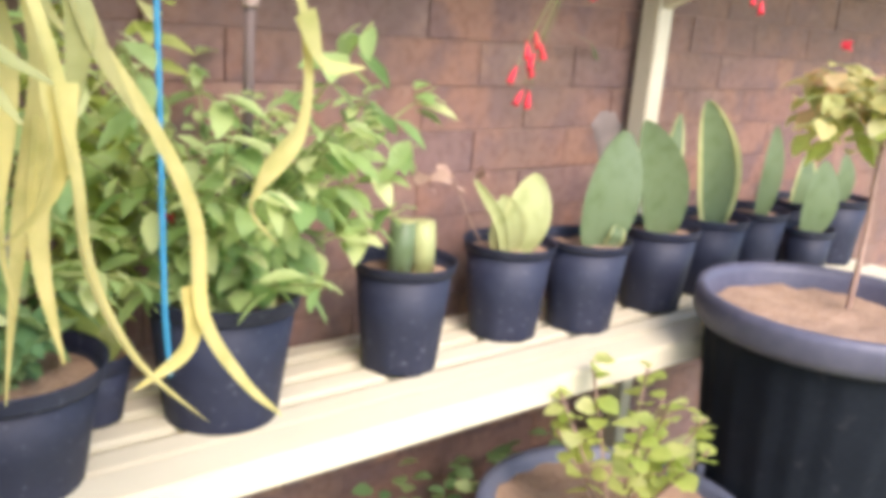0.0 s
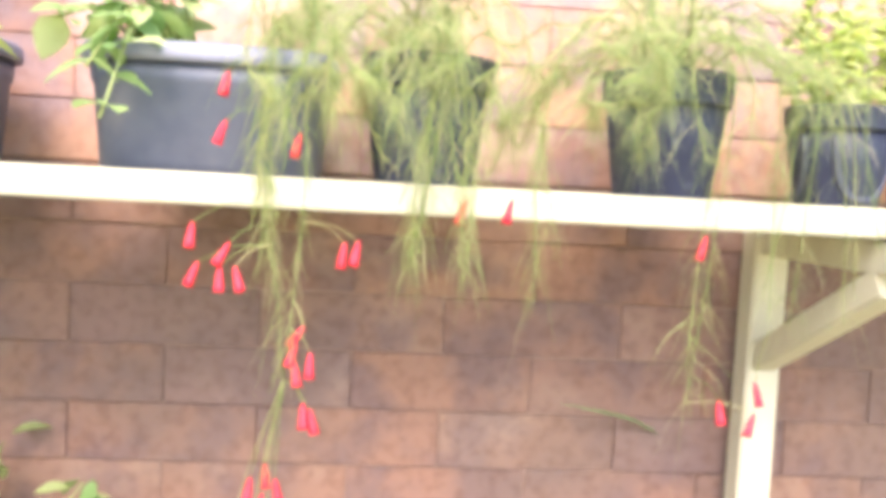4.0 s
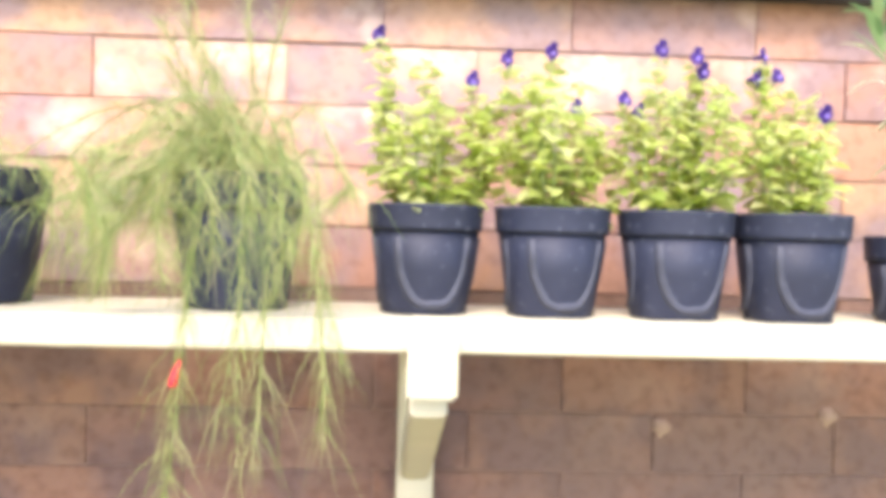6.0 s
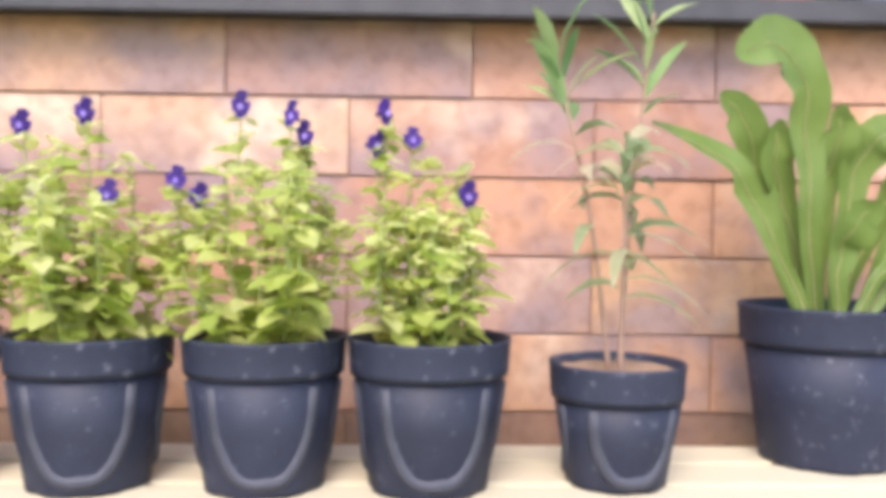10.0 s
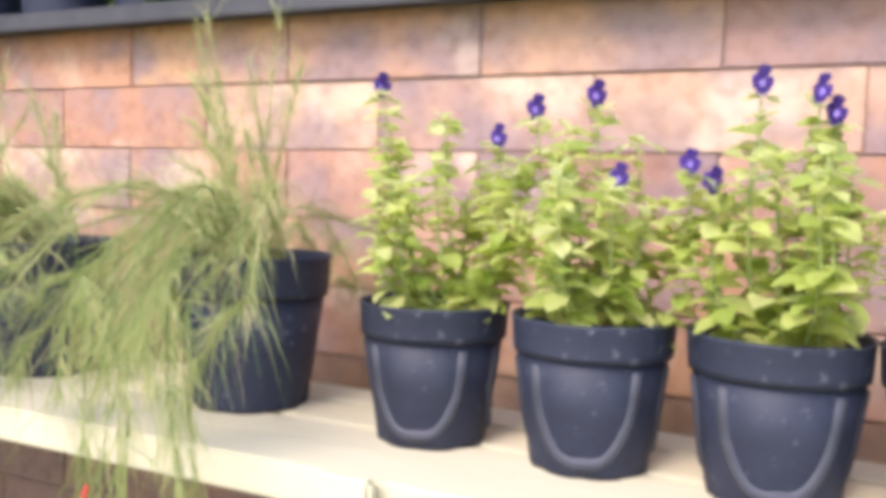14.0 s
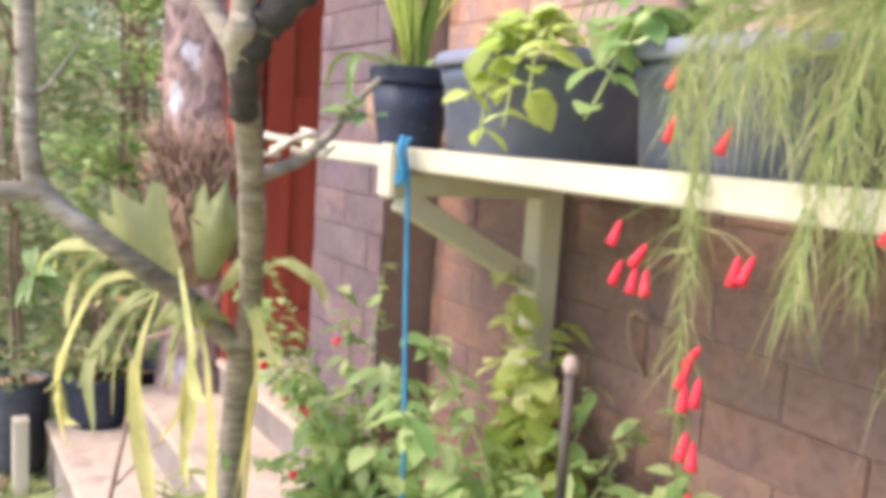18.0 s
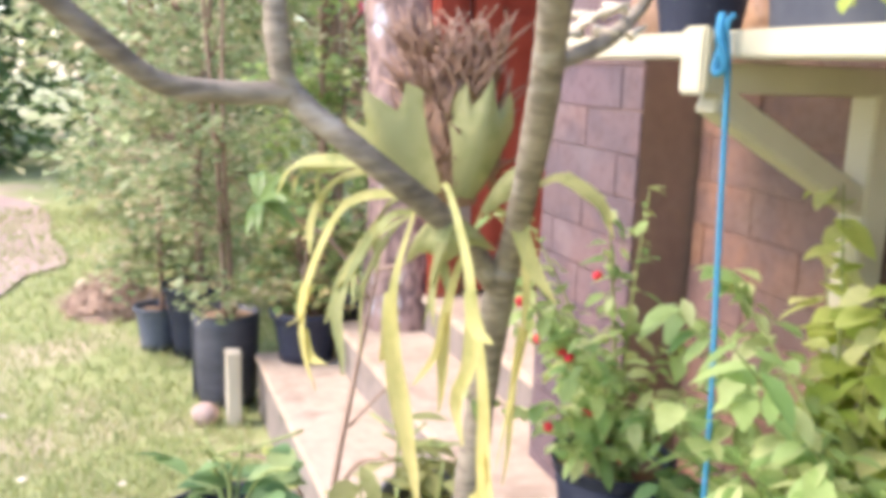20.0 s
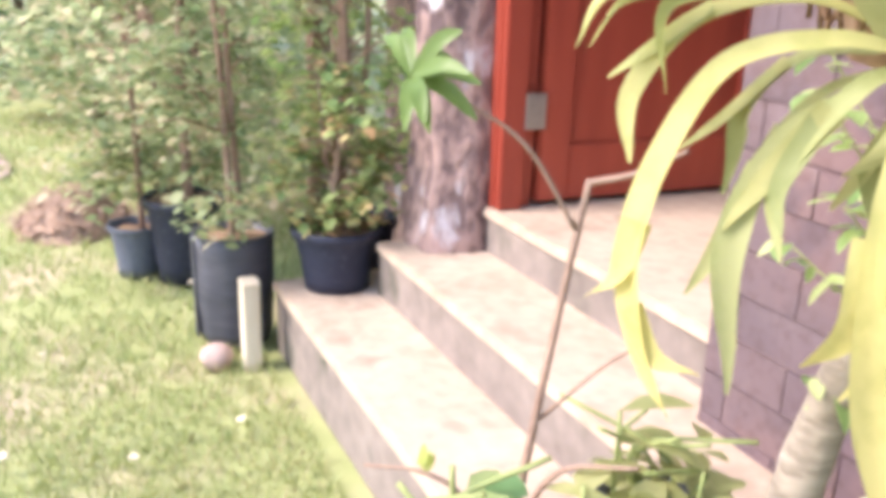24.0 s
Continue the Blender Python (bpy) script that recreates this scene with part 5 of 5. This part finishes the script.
for k in range(10):
    a = rng.uniform(0, 6.28)
    e = Vector((0.15 * math.cos(a) - 0.09, 0.13 * math.sin(a) - 0.05, rng.uniform(0.40, 0.60)))
    q = spline([(-0.03, -0.02, 0.25), Vector((-0.03, -0.02, 0.26)).lerp(e, 0.55), e], 8)
    twigs.append(tube(q, 0.0025, 5))
    for p in q[6:]:
        spots.append((p, way(rng, -0.3, 0.6), rng.uniform(0.03, 0.045)))
tagged(part("stem_mass", merge(*twigs), TWIG, bowl), kind="stuff")
part("foliage", leaves(spots, rng, 0.45, 0.15), LIME, bowl)
tag = thing("plastic_sheet", (-0.13, -0.46, GROUND), "stiff grey plastic liner sheet standing between two pots", "liner")
part("sheet", blade([(0.02, 0, 0.0), (0.0, -0.01, 0.14), (-0.03, 0.0, 0.30)], [0.04, 0.05, 0.028], (-0.7, -0.7, 0), 0.1), RIMGREY, tag)
weeds = thing("weed_clump", (-0.72, -0.3, GROUND), "low green weeds growing under the bench", "weeds", kind="stuff")
rng = random.Random(53)
part("foliage", leaves([((rng.uniform(-0.6, 0.5), rng.uniform(-0.16, 0.22), rng.uniform(0.0, 0.24)), way(rng, 0, 0.8), rng.uniform(0.03, 0.05)) for k in range(800)], rng), GREEN, weeds)

# pots near the foot of the tree
for (x, y), r, h, lab, mat in (((-1.60, -0.88), 0.12, 0.62, "black nursery pot with a trailing green plant near the tree", BLACK), ((-1.78, -0.50), 0.098, 0.52, "tall grey purple pot with leafy weeds", GREYPLASTIC)):
    own = thing("large_pot", (x, y, GROUND), lab, "potted plant")
    big_pot(own, r, h, mat, lip=0.02, rimmat=RIMGREY if mat is GREYPLASTIC else mat)
    rng = random.Random(int(r * 1000))
    part("foliage", leaves([((rng.uniform(-r, r) * 0.8, rng.uniform(-r, r) * 0.8, h + rng.uniform(-0.02, 0.08)), way(rng, 0.0, 0.8), rng.uniform(0.05, 0.09)) for k in range(34)], rng, 0.3, 0.3), SHIELD if mat is GREYPLASTIC else GREEN, own)
    own2 = merge(*[tube(spline([(0, 0, h - 0.03), (rng.uniform(-0.05, 0.05), rng.uniform(-0.05, 0.05), h + 0.07), (rng.uniform(-0.12, 0.12), rng.uniform(-0.12, 0.12), h + 0.12)], 5), 0.003, 5) for k in range(7)])
    tagged(part("stem_mass", own2, PALESTEM, own), kind="stuff")
foot = thing("leafy_bush", (-1.70, -0.62, GROUND), "low green leaved plants at the foot of the tree", "plant")
rng = random.Random(61)
st, spots = [], []
for k in range(26):
    a = rng.uniform(0, 6.28)
    e = Vector((0.14 * math.cos(a) * rng.random(), 0.13 * math.sin(a) * rng.random(), rng.uniform(0.35, 0.66)))
    q = spline([(e.x * 0.4, e.y * 0.4, 0), (e.x * 0.8, e.y * 0.8, e.z * 0.6), e], 6)
    st.append(tube(q, 0.003, 5))
    for p in q[5:]:
        spots.append((p, way(rng, -0.3, 0.5), rng.uniform(0.06, 0.11)))
part("stem_mass", merge(*st), PALESTEM, foot)
part("foliage", leaves(spots, rng, 0.2, 0.3), SHIELD, foot)
bare = thing("bare_sapling", (-1.84, -0.73, GROUND), "thin brown sapling with crooked twigs and one leafy tip", "sapling")
BT = Vector((-1.84, -0.73, GROUND))
for pts, r in (([(-1.84, -0.73, GROUND), (-1.85, -0.70, 0.2), (-1.85, -0.665, 0.43), (-1.865, -0.62, 0.65), (-1.877, -0.582, 0.82)], 0.0075), ([(-1.877, -0.582, 0.815), (-1.83, -0.55, 0.835), (-1.78, -0.52, 0.87)], 0.0045), ([(-1.872, -0.60, 0.76), (-1.90, -0.66, 0.86), (-1.93, -0.74, 0.915), (-1.94, -0.79, 0.937)], 0.0035), ([(-1.845, -0.68, 0.36), (-1.82, -0.63, 0.46), (-1.74, -0.57, 0.50)], 0.005), ([(-1.845, -0.69, 0.25), (-1.84, -0.74, 0.42), (-1.86, -0.79, 0.47), (-1.92, -0.85, 0.46)], 0.004), ([(-1.855, -0.64, 0.52), (-1.81, -0.59, 0.60), (-1.79, -0.56, 0.63)], 0.003)):
    c = spline([Vector(p) - BT for p in pts], 7)
    part("twig", tube(c, [r * (1 - 0.45 * i / len(c)) for i in range(len(c))], 6), TWIG, bare)
rng = random.Random(62)
tipp = Vector((-1.94, -0.79, 0.937)) - BT
for k in range(11):
    d = way(rng, -0.9, 1.2).normalized()
    part("leaf", blade(spline([tipp, tipp + d * 0.045 + Vector((0, 0, 0.006)), tipp + d * 0.085 - Vector((0, 0, 0.01))], 6), lambda t: 0.0098 * math.sin(math.pi * (0.06 + 0.92 * t)) ** 0.8, (0.8, -0.5, 0.5), 0.25), NEST, bare, "fresh green leaf")
part("foliage", leaves([(Vector((-1.87, -0.80, 0.48)) - BT, (0.3, 0.2, 1), 0.04), (Vector((-1.86, -0.79, 0.47)) - BT, (-0.5, 0.3, 0.6), 0.035), (Vector((-1.84, -0.76, 0.42)) - BT, (0.5, 0.3, 0.3), 0.03)], R), LIME, bare)

# ---- lawn side ----
def shrub(own, rng, z0, trunks, crown, radius, count, mat, size=(0.03, 0.06), tr=0.012, clumps=26):
    """Crooked trunks with limbs and a crown of many small leaves set in uneven clumps."""
    woods, spots = [], []
    for k in range(trunks):
        a = rng.uniform(0, 6.28)
        top = Vector((rng.uniform(-0.3, 0.3) * radius, rng.uniform(-0.3, 0.3) * radius, crown[1] * rng.uniform(0.75, 0.95)))
        c = spline([(0.03 * math.cos(a), 0.03 * math.sin(a), z0), (top.x * 0.3 + rng.uniform(-0.04, 0.04), top.y * 0.3 + rng.uniform(-0.04, 0.04), z0 + (top.z - z0) * 0.45), top], 9)
        part("trunk", tube(c, [tr * (1 - 0.6 * i / len(c)) for i in range(len(c))], 7), TWIG, own)
        for q in range(9):
            p = c[rng.randrange(5, len(c))]
            e = p + way(rng, 0.0, 0.8) * radius * rng.uniform(0.4, 0.8)
            woods.append(tube([p, p.lerp(e, 0.5) + Vector((0, 0, 0.04)), e], [tr * 0.4, tr * 0.3, tr * 0.12], 4))
    tagged(part("branchwork", merge(*woods), TWIG, own), kind="stuff")
    for k in range(clumps):
        d = way(rng, -1, 1)
        cz = rng.uniform(crown[0], crown[1])
        squeeze = math.sin(max(0.12, min(1, (cz - crown[0]) / (crown[1] - crown[0] + 0.01))) * 2.6 + 0.35)
        cc = Vector((math.cos(k * 2.4) * radius * math.sqrt(rng.random()) * squeeze, math.sin(k * 2.4) * radius * math.sqrt(rng.random()) * squeeze, cz))
        cr = radius * rng.uniform(0.22, 0.42)
        for q in range(count // clumps):
            o = Vector((rng.gauss(0, 1), rng.gauss(0, 1), rng.gauss(0, 0.8))) * cr * 0.55
            spots.append((cc + o, way(rng, -0.6, 0.5), rng.uniform(*size)))
    part("crown", leaves(spots, rng, 0.36, 0.2), mat, own)


p1 = thing("potted_shrub", (-4.42, -0.95, GROUND), "thin shrub in a faded grey plastic pot on the lawn", "potted shrub", "shrubs in pots on the lawn")
big_pot(p1, 0.105, 0.20, GREYPLASTIC, lip=0.025)
shrub(p1, random.Random(71), 0.16, 1, (0.30, 1.9), 0.36, 1600, HEDGE, tr=0.014)
p2 = thing("potted_shrub", (-4.31, -0.78, GROUND), "slender tree in a tall dark blue pot on the lawn", "potted shrub", "shrubs in pots on the lawn")
big_pot(p2, 0.150, 0.325, BLACK, lip=0.04, soil=0.95)
shrub(p2, random.Random(72), 0.3, 1, (0.42, 2.3), 0.44, 2400, HEDGE, tr=0.022)
p3 = thing("potted_shrub", (-3.69, -0.705, GROUND), "shrub in a crumpled black plastic grow bag on the lawn", "potted shrub", "shrubs in pots on the lawn")
bagv, bagf = revolve([(0.001, 0.0), (0.105, 0.0), (0.118, 0.04), (0.122, 0.16), (0.125, 0.30), (0.128, 0.36), (0.122, 0.362), (0.115, 0.33), (0.001, 0.325)], 44, wob=0.07)
part("grow_bag", (bagv, bagf), BAGFILM, p3)
part("soil", revolve([(0.001, 0.333), (0.06, 0.336), (0.116, 0.331)], 24, wob=0.03), SOIL, p3)
part("bag_fold", box(-0.02, 0.03, -0.129, -0.12, 0.02, 0.35, 0.003), BAGFILM, p3)
shrub(p3, random.Random(73), 0.32, 2, (0.40, 2.1), 0.34, 1900, HEDGE, size=(0.025, 0.05), tr=0.012)
p4 = thing("potted_shrub", (-3.475, -0.43, 0.105), "yellowing shrub in a wide black bowl pot on the step", "potted shrub", "shrubs in pots on the lawn")
big_pot(p4, 0.140, 0.195, BLACK, lip=0.03, soil=0.9)
shrub(p4, random.Random(74), 0.18, 3, (0.20, 0.66), 0.20, 900, REDDISH, size=(0.025, 0.05), tr=0.010, clumps=18)
p5 = thing("potted_shrub", (-3.80, -0.27, GROUND), "tall green shrub growing beside the stone pillar", "potted shrub", "shrubs in pots on the lawn")
big_pot(p5, 0.15, 0.34, BLACK, lip=0.03)
shrub(p5, random.Random(76), 0.3, 3, (0.55, 2.3), 0.34, 2400, PEPPER, size=(0.025, 0.055), tr=0.014, clumps=34)
rng = random.Random(77)
for k in range(12):
    part("flower", flower_face((0.08 + rng.uniform(-0.06, 0.06), 0.14 + rng.uniform(-0.06, 0.06), 1.52 + rng.uniform(-0.06, 0.06)), way(rng, 0, 1), 0.028), PINK, p5, "pink bloom")
post = thing("marker_post", (-3.472, -0.70, GROUND), "short pale wooden marker post in the grass", "post")
part("post", box(-0.034, 0.034, -0.026, 0.026, -0.03, 0.262, 0.005), PALEWOOD, post)
part("post_top", box(-0.036, 0.036, -0.028, 0.028, 0.254, 0.266, 0.004), PALEWOOD, post)
rock = thing("garden_stone", (-3.50, -0.80, GROUND), "round pinkish stone lying in the grass", "stone")
part("stone", revolve([(0.001, -0.02), (0.036, -0.015), (0.05, 0.02), (0.042, 0.045), (0.02, 0.06), (0.001, 0.062)], 20, wob=0.25), DIRT, rock)
heap = thing("straw_heap", (-5.18, -1.16, GROUND), "heap of dry brown clippings on the lawn", "heap")
rng = random.Random(81)
hs = []
for k in range(700):
    a, r = rng.uniform(0, 6.28), 0.24 * math.sqrt(rng.random())
    p = Vector((r * math.cos(a), r * math.sin(a), 0.20 * (1 - (r / 0.26) ** 2) * rng.random()))
    d = way(rng, -0.2, 0.5).normalized() * rng.uniform(0.04, 0.1)
    hs.append(blade([p, p + d * 0.5 + Vector((0, 0, 0.01)), p + d], [0.006, 0.007, 0.002]))
part("dry_straw", merge(*hs), STRAW, heap)
part("mound", revolve([(0.001, 0.16), (0.11, 0.12), (0.21, 0.04), (0.27, -0.02)], 24, wob=0.2), STRAW, heap)

edge = []
for k in range(48):
    a = 2 * math.pi * k / 48
    w = 1 + 0.16 * noise.noise((math.cos(a) * 2.2, math.sin(a) * 2.2, 0.4))
    x, y = 2.4 * w * math.cos(a), 0.8 * w * math.sin(a)
    edge.append((-7.6 + x * 0.97 + y * 0.2, -2.45 + x * 0.2 - y * 0.97, GROUND + 0.004))
dirt = tagged(part("path", (edge, [tuple(range(47, -1, -1))]), DIRT, None), "pale trodden dirt path across the lawn", "path", kind="structure")
pole = thing("grey_post", (-12.8, -2.85, GROUND), "grey concrete post beyond the lawn", "post")
part("pole", box(-0.08, 0.08, -0.08, 0.08, -0.1, 3.0, 0.01), CONCRETE, pole)


def background(name, at, seed, radius, height, count, mat, label, low=0.1, size=(0.07, 0.14), trunk=0.05, clumps=46):
    own = thing(name, at, label, "tree", "trees behind the lawn")
    shrub(own, random.Random(seed), 0, 3, (low, height), radius, count, mat, size, trunk, clumps)


background("garden_tree", (-6.2, -0.75, GROUND), 91, 0.75, 3.2, 2700, HEDGE, "dense dark green shrub behind the potted trees", size=(0.045, 0.085))
background("garden_tree", (-5.3, 0.0, GROUND), 92, 0.75, 3.3, 2700, HEDGE, "dense green shrub close to the house", size=(0.045, 0.085))
background("garden_shrub", (-4.95, -0.62, GROUND), 90, 0.46, 1.7, 2000, HEDGE, "thick green shrub standing behind the pots", low=0.02, size=(0.035, 0.07), trunk=0.02)
background("garden_tree", (-6.9, 0.6, GROUND), 93, 1.1, 3.8, 2600, HEDGE, "tall pale leaved tree behind the shrubs", size=(0.06, 0.11))
background("garden_tree", (-8.2, -0.9, GROUND), 94, 1.1, 3.6, 3400, HEDGE, "broad green tree beyond the lawn")
background("garden_tree", (-10.5, 0.5, GROUND), 95, 1.8, 5.0, 3600, HEDGE, "tall leafy tree in the distance", size=(0.1, 0.2))
background("garden_tree", (-11.2, -3.3, GROUND), 89, 1.3, 3.6, 3000, DARKLEAF, "dark green tree behind the dirt path", low=0.0, size=(0.1, 0.2))
background("garden_tree", (-14, -1.6, GROUND), 96, 2.2, 5.5, 3200, GREEN, "bright green tree in the distance", size=(0.15, 0.3))
background("garden_tree", (-16, -5.5, GROUND), 97, 2.8, 6.0, 3200, HEDGE, "wide green tree in the distance", size=(0.18, 0.35))
background("garden_tree", (-13, -11, GROUND), 98, 3.0, 6.0, 2600, DARKLEAF, "dark tree at the edge of the garden", size=(0.2, 0.4))
background("garden_tree", (-21, 1.5, GROUND), 99, 3.5, 8.0, 3000, DARKLEAF, "tall dark tree far behind the garden", size=(0.25, 0.45))

rng = random.Random(101)
grass = thing("grass", (0, 0, GROUND), "short green and straw coloured lawn grass", "grass", kind="stuff")
gvs, gfs = [], []
for k in range(30000):
    d = rng.random() ** 1.7
    x = -1.7 - 6.8 * d
    y = rng.uniform(-0.66 - 2.2 * (0.35 + d), -0.64) if x > -4.0 else rng.uniform(-0.66 - 2.2 * (0.35 + d), 0.2)
    h = rng.uniform(0.015, 0.045) * (1 + 0.4 * d)
    a = rng.uniform(0, 6.28)
    w = 0.0022 * (1 + 2.2 * d)
    s = Vector((math.cos(a), math.sin(a), 0)) * w
    t = Vector((rng.uniform(-0.5, 0.5), rng.uniform(-0.5, 0.5), 1)) * h
    p = Vector((x, y, 0.02 * noise.noise((x * 0.7, y * 0.7, 0.3)) - 0.012))
    o = len(gvs)
    gvs += [tuple(p - s), tuple(p + s), tuple(p + t * 0.6 + s * 0.8), tuple(p + t * 0.6 - s * 0.8), tuple(p + t * 1.2 + Vector((t.x, t.y, -abs(t.x)) ) * 0.5)]
    gfs += [(o, o + 1, o + 2, o + 3), (o + 3, o + 2, o + 4)]
part("blades", (gvs, gfs), GRASS, grass)
petals = thing("fallen_petal", (-3.3, -1.4, GROUND), "pale fallen petals scattered on the lawn", "petals", kind="stuff")
part("petal_litter", leaves([((rng.uniform(-1.6, 1.2), rng.uniform(-0.5, 0.6), 0.035), way(rng, -0.1, 0.2), 0.03) for k in range(14)], rng, 0.5, 0.1), PALEWOOD, petals)
# ---- bricks, laid last ----
COURSE, LENGTH = 0.0825, 0.2575


def brick_mesh(seed, length, depth=0.07, height=0.0816):
    rng = random.Random(seed)
    bm = box(-length / 2 + 0.0007, length / 2 - 0.0007, 0, depth, 0.0012, height, 0.0016)
    for v in bm.verts:
        if v.co.y < depth * 0.5:
            v.co.y += 0.0018 * noise.noise((v.co.x * 30, v.co.z * 40, seed)) + rng.uniform(-0.0006, 0.0006)
            v.co.z += rng.uniform(-0.0007, 0.0007)
    me = bpy.data.meshes.new("brick")
    bm.to_mesh(me)
    bm.free()
    return me


def lay(owner, x0, x1, z0, z1, y, zref, xref, mats, depth=0.07, rng=random.Random(3)):
    """Courses of bricks in running bond between two ends; the end bricks are cut."""
    cache = {}
    k0 = math.floor((z0 - zref) / COURSE)
    k1 = math.ceil((z1 - zref) / COURSE)
    for k in range(k0, k1):
        z = zref + k * COURSE
        off = xref + (0.5 * LENGTH if k % 2 else 0.0)
        n0 = math.floor((x0 - off) / LENGTH)
        for j in range(n0, n0 + int((x1 - x0) / LENGTH) + 3):
            a, b = max(x0, off + j * LENGTH), min(x1, off + (j + 1) * LENGTH)
            if b - a < 0.02:
                continue
            mat = mats(z)
            key = (round(b - a, 2), rng.randrange(5), mat.name)
            if key not in cache:
                cache[key] = brick_mesh(key[1] + int(key[0] * 100), b - a, depth)
                cache[key].materials.append(mat)
            ob = new("brick", cache[key])
            ob.parent = owner
            ob.location = ((a + b) / 2, y + rng.uniform(-0.0014, 0.0012), z)


# Courses under the shelf take the palette that holds its shade.
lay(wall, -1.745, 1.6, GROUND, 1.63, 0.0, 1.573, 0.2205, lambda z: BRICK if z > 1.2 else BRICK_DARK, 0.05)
lay(pier, -2.15, -1.755, GROUND, 2.6, -0.125, 1.53, -1.96, lambda z: BRICK_PURPLE, 0.05)
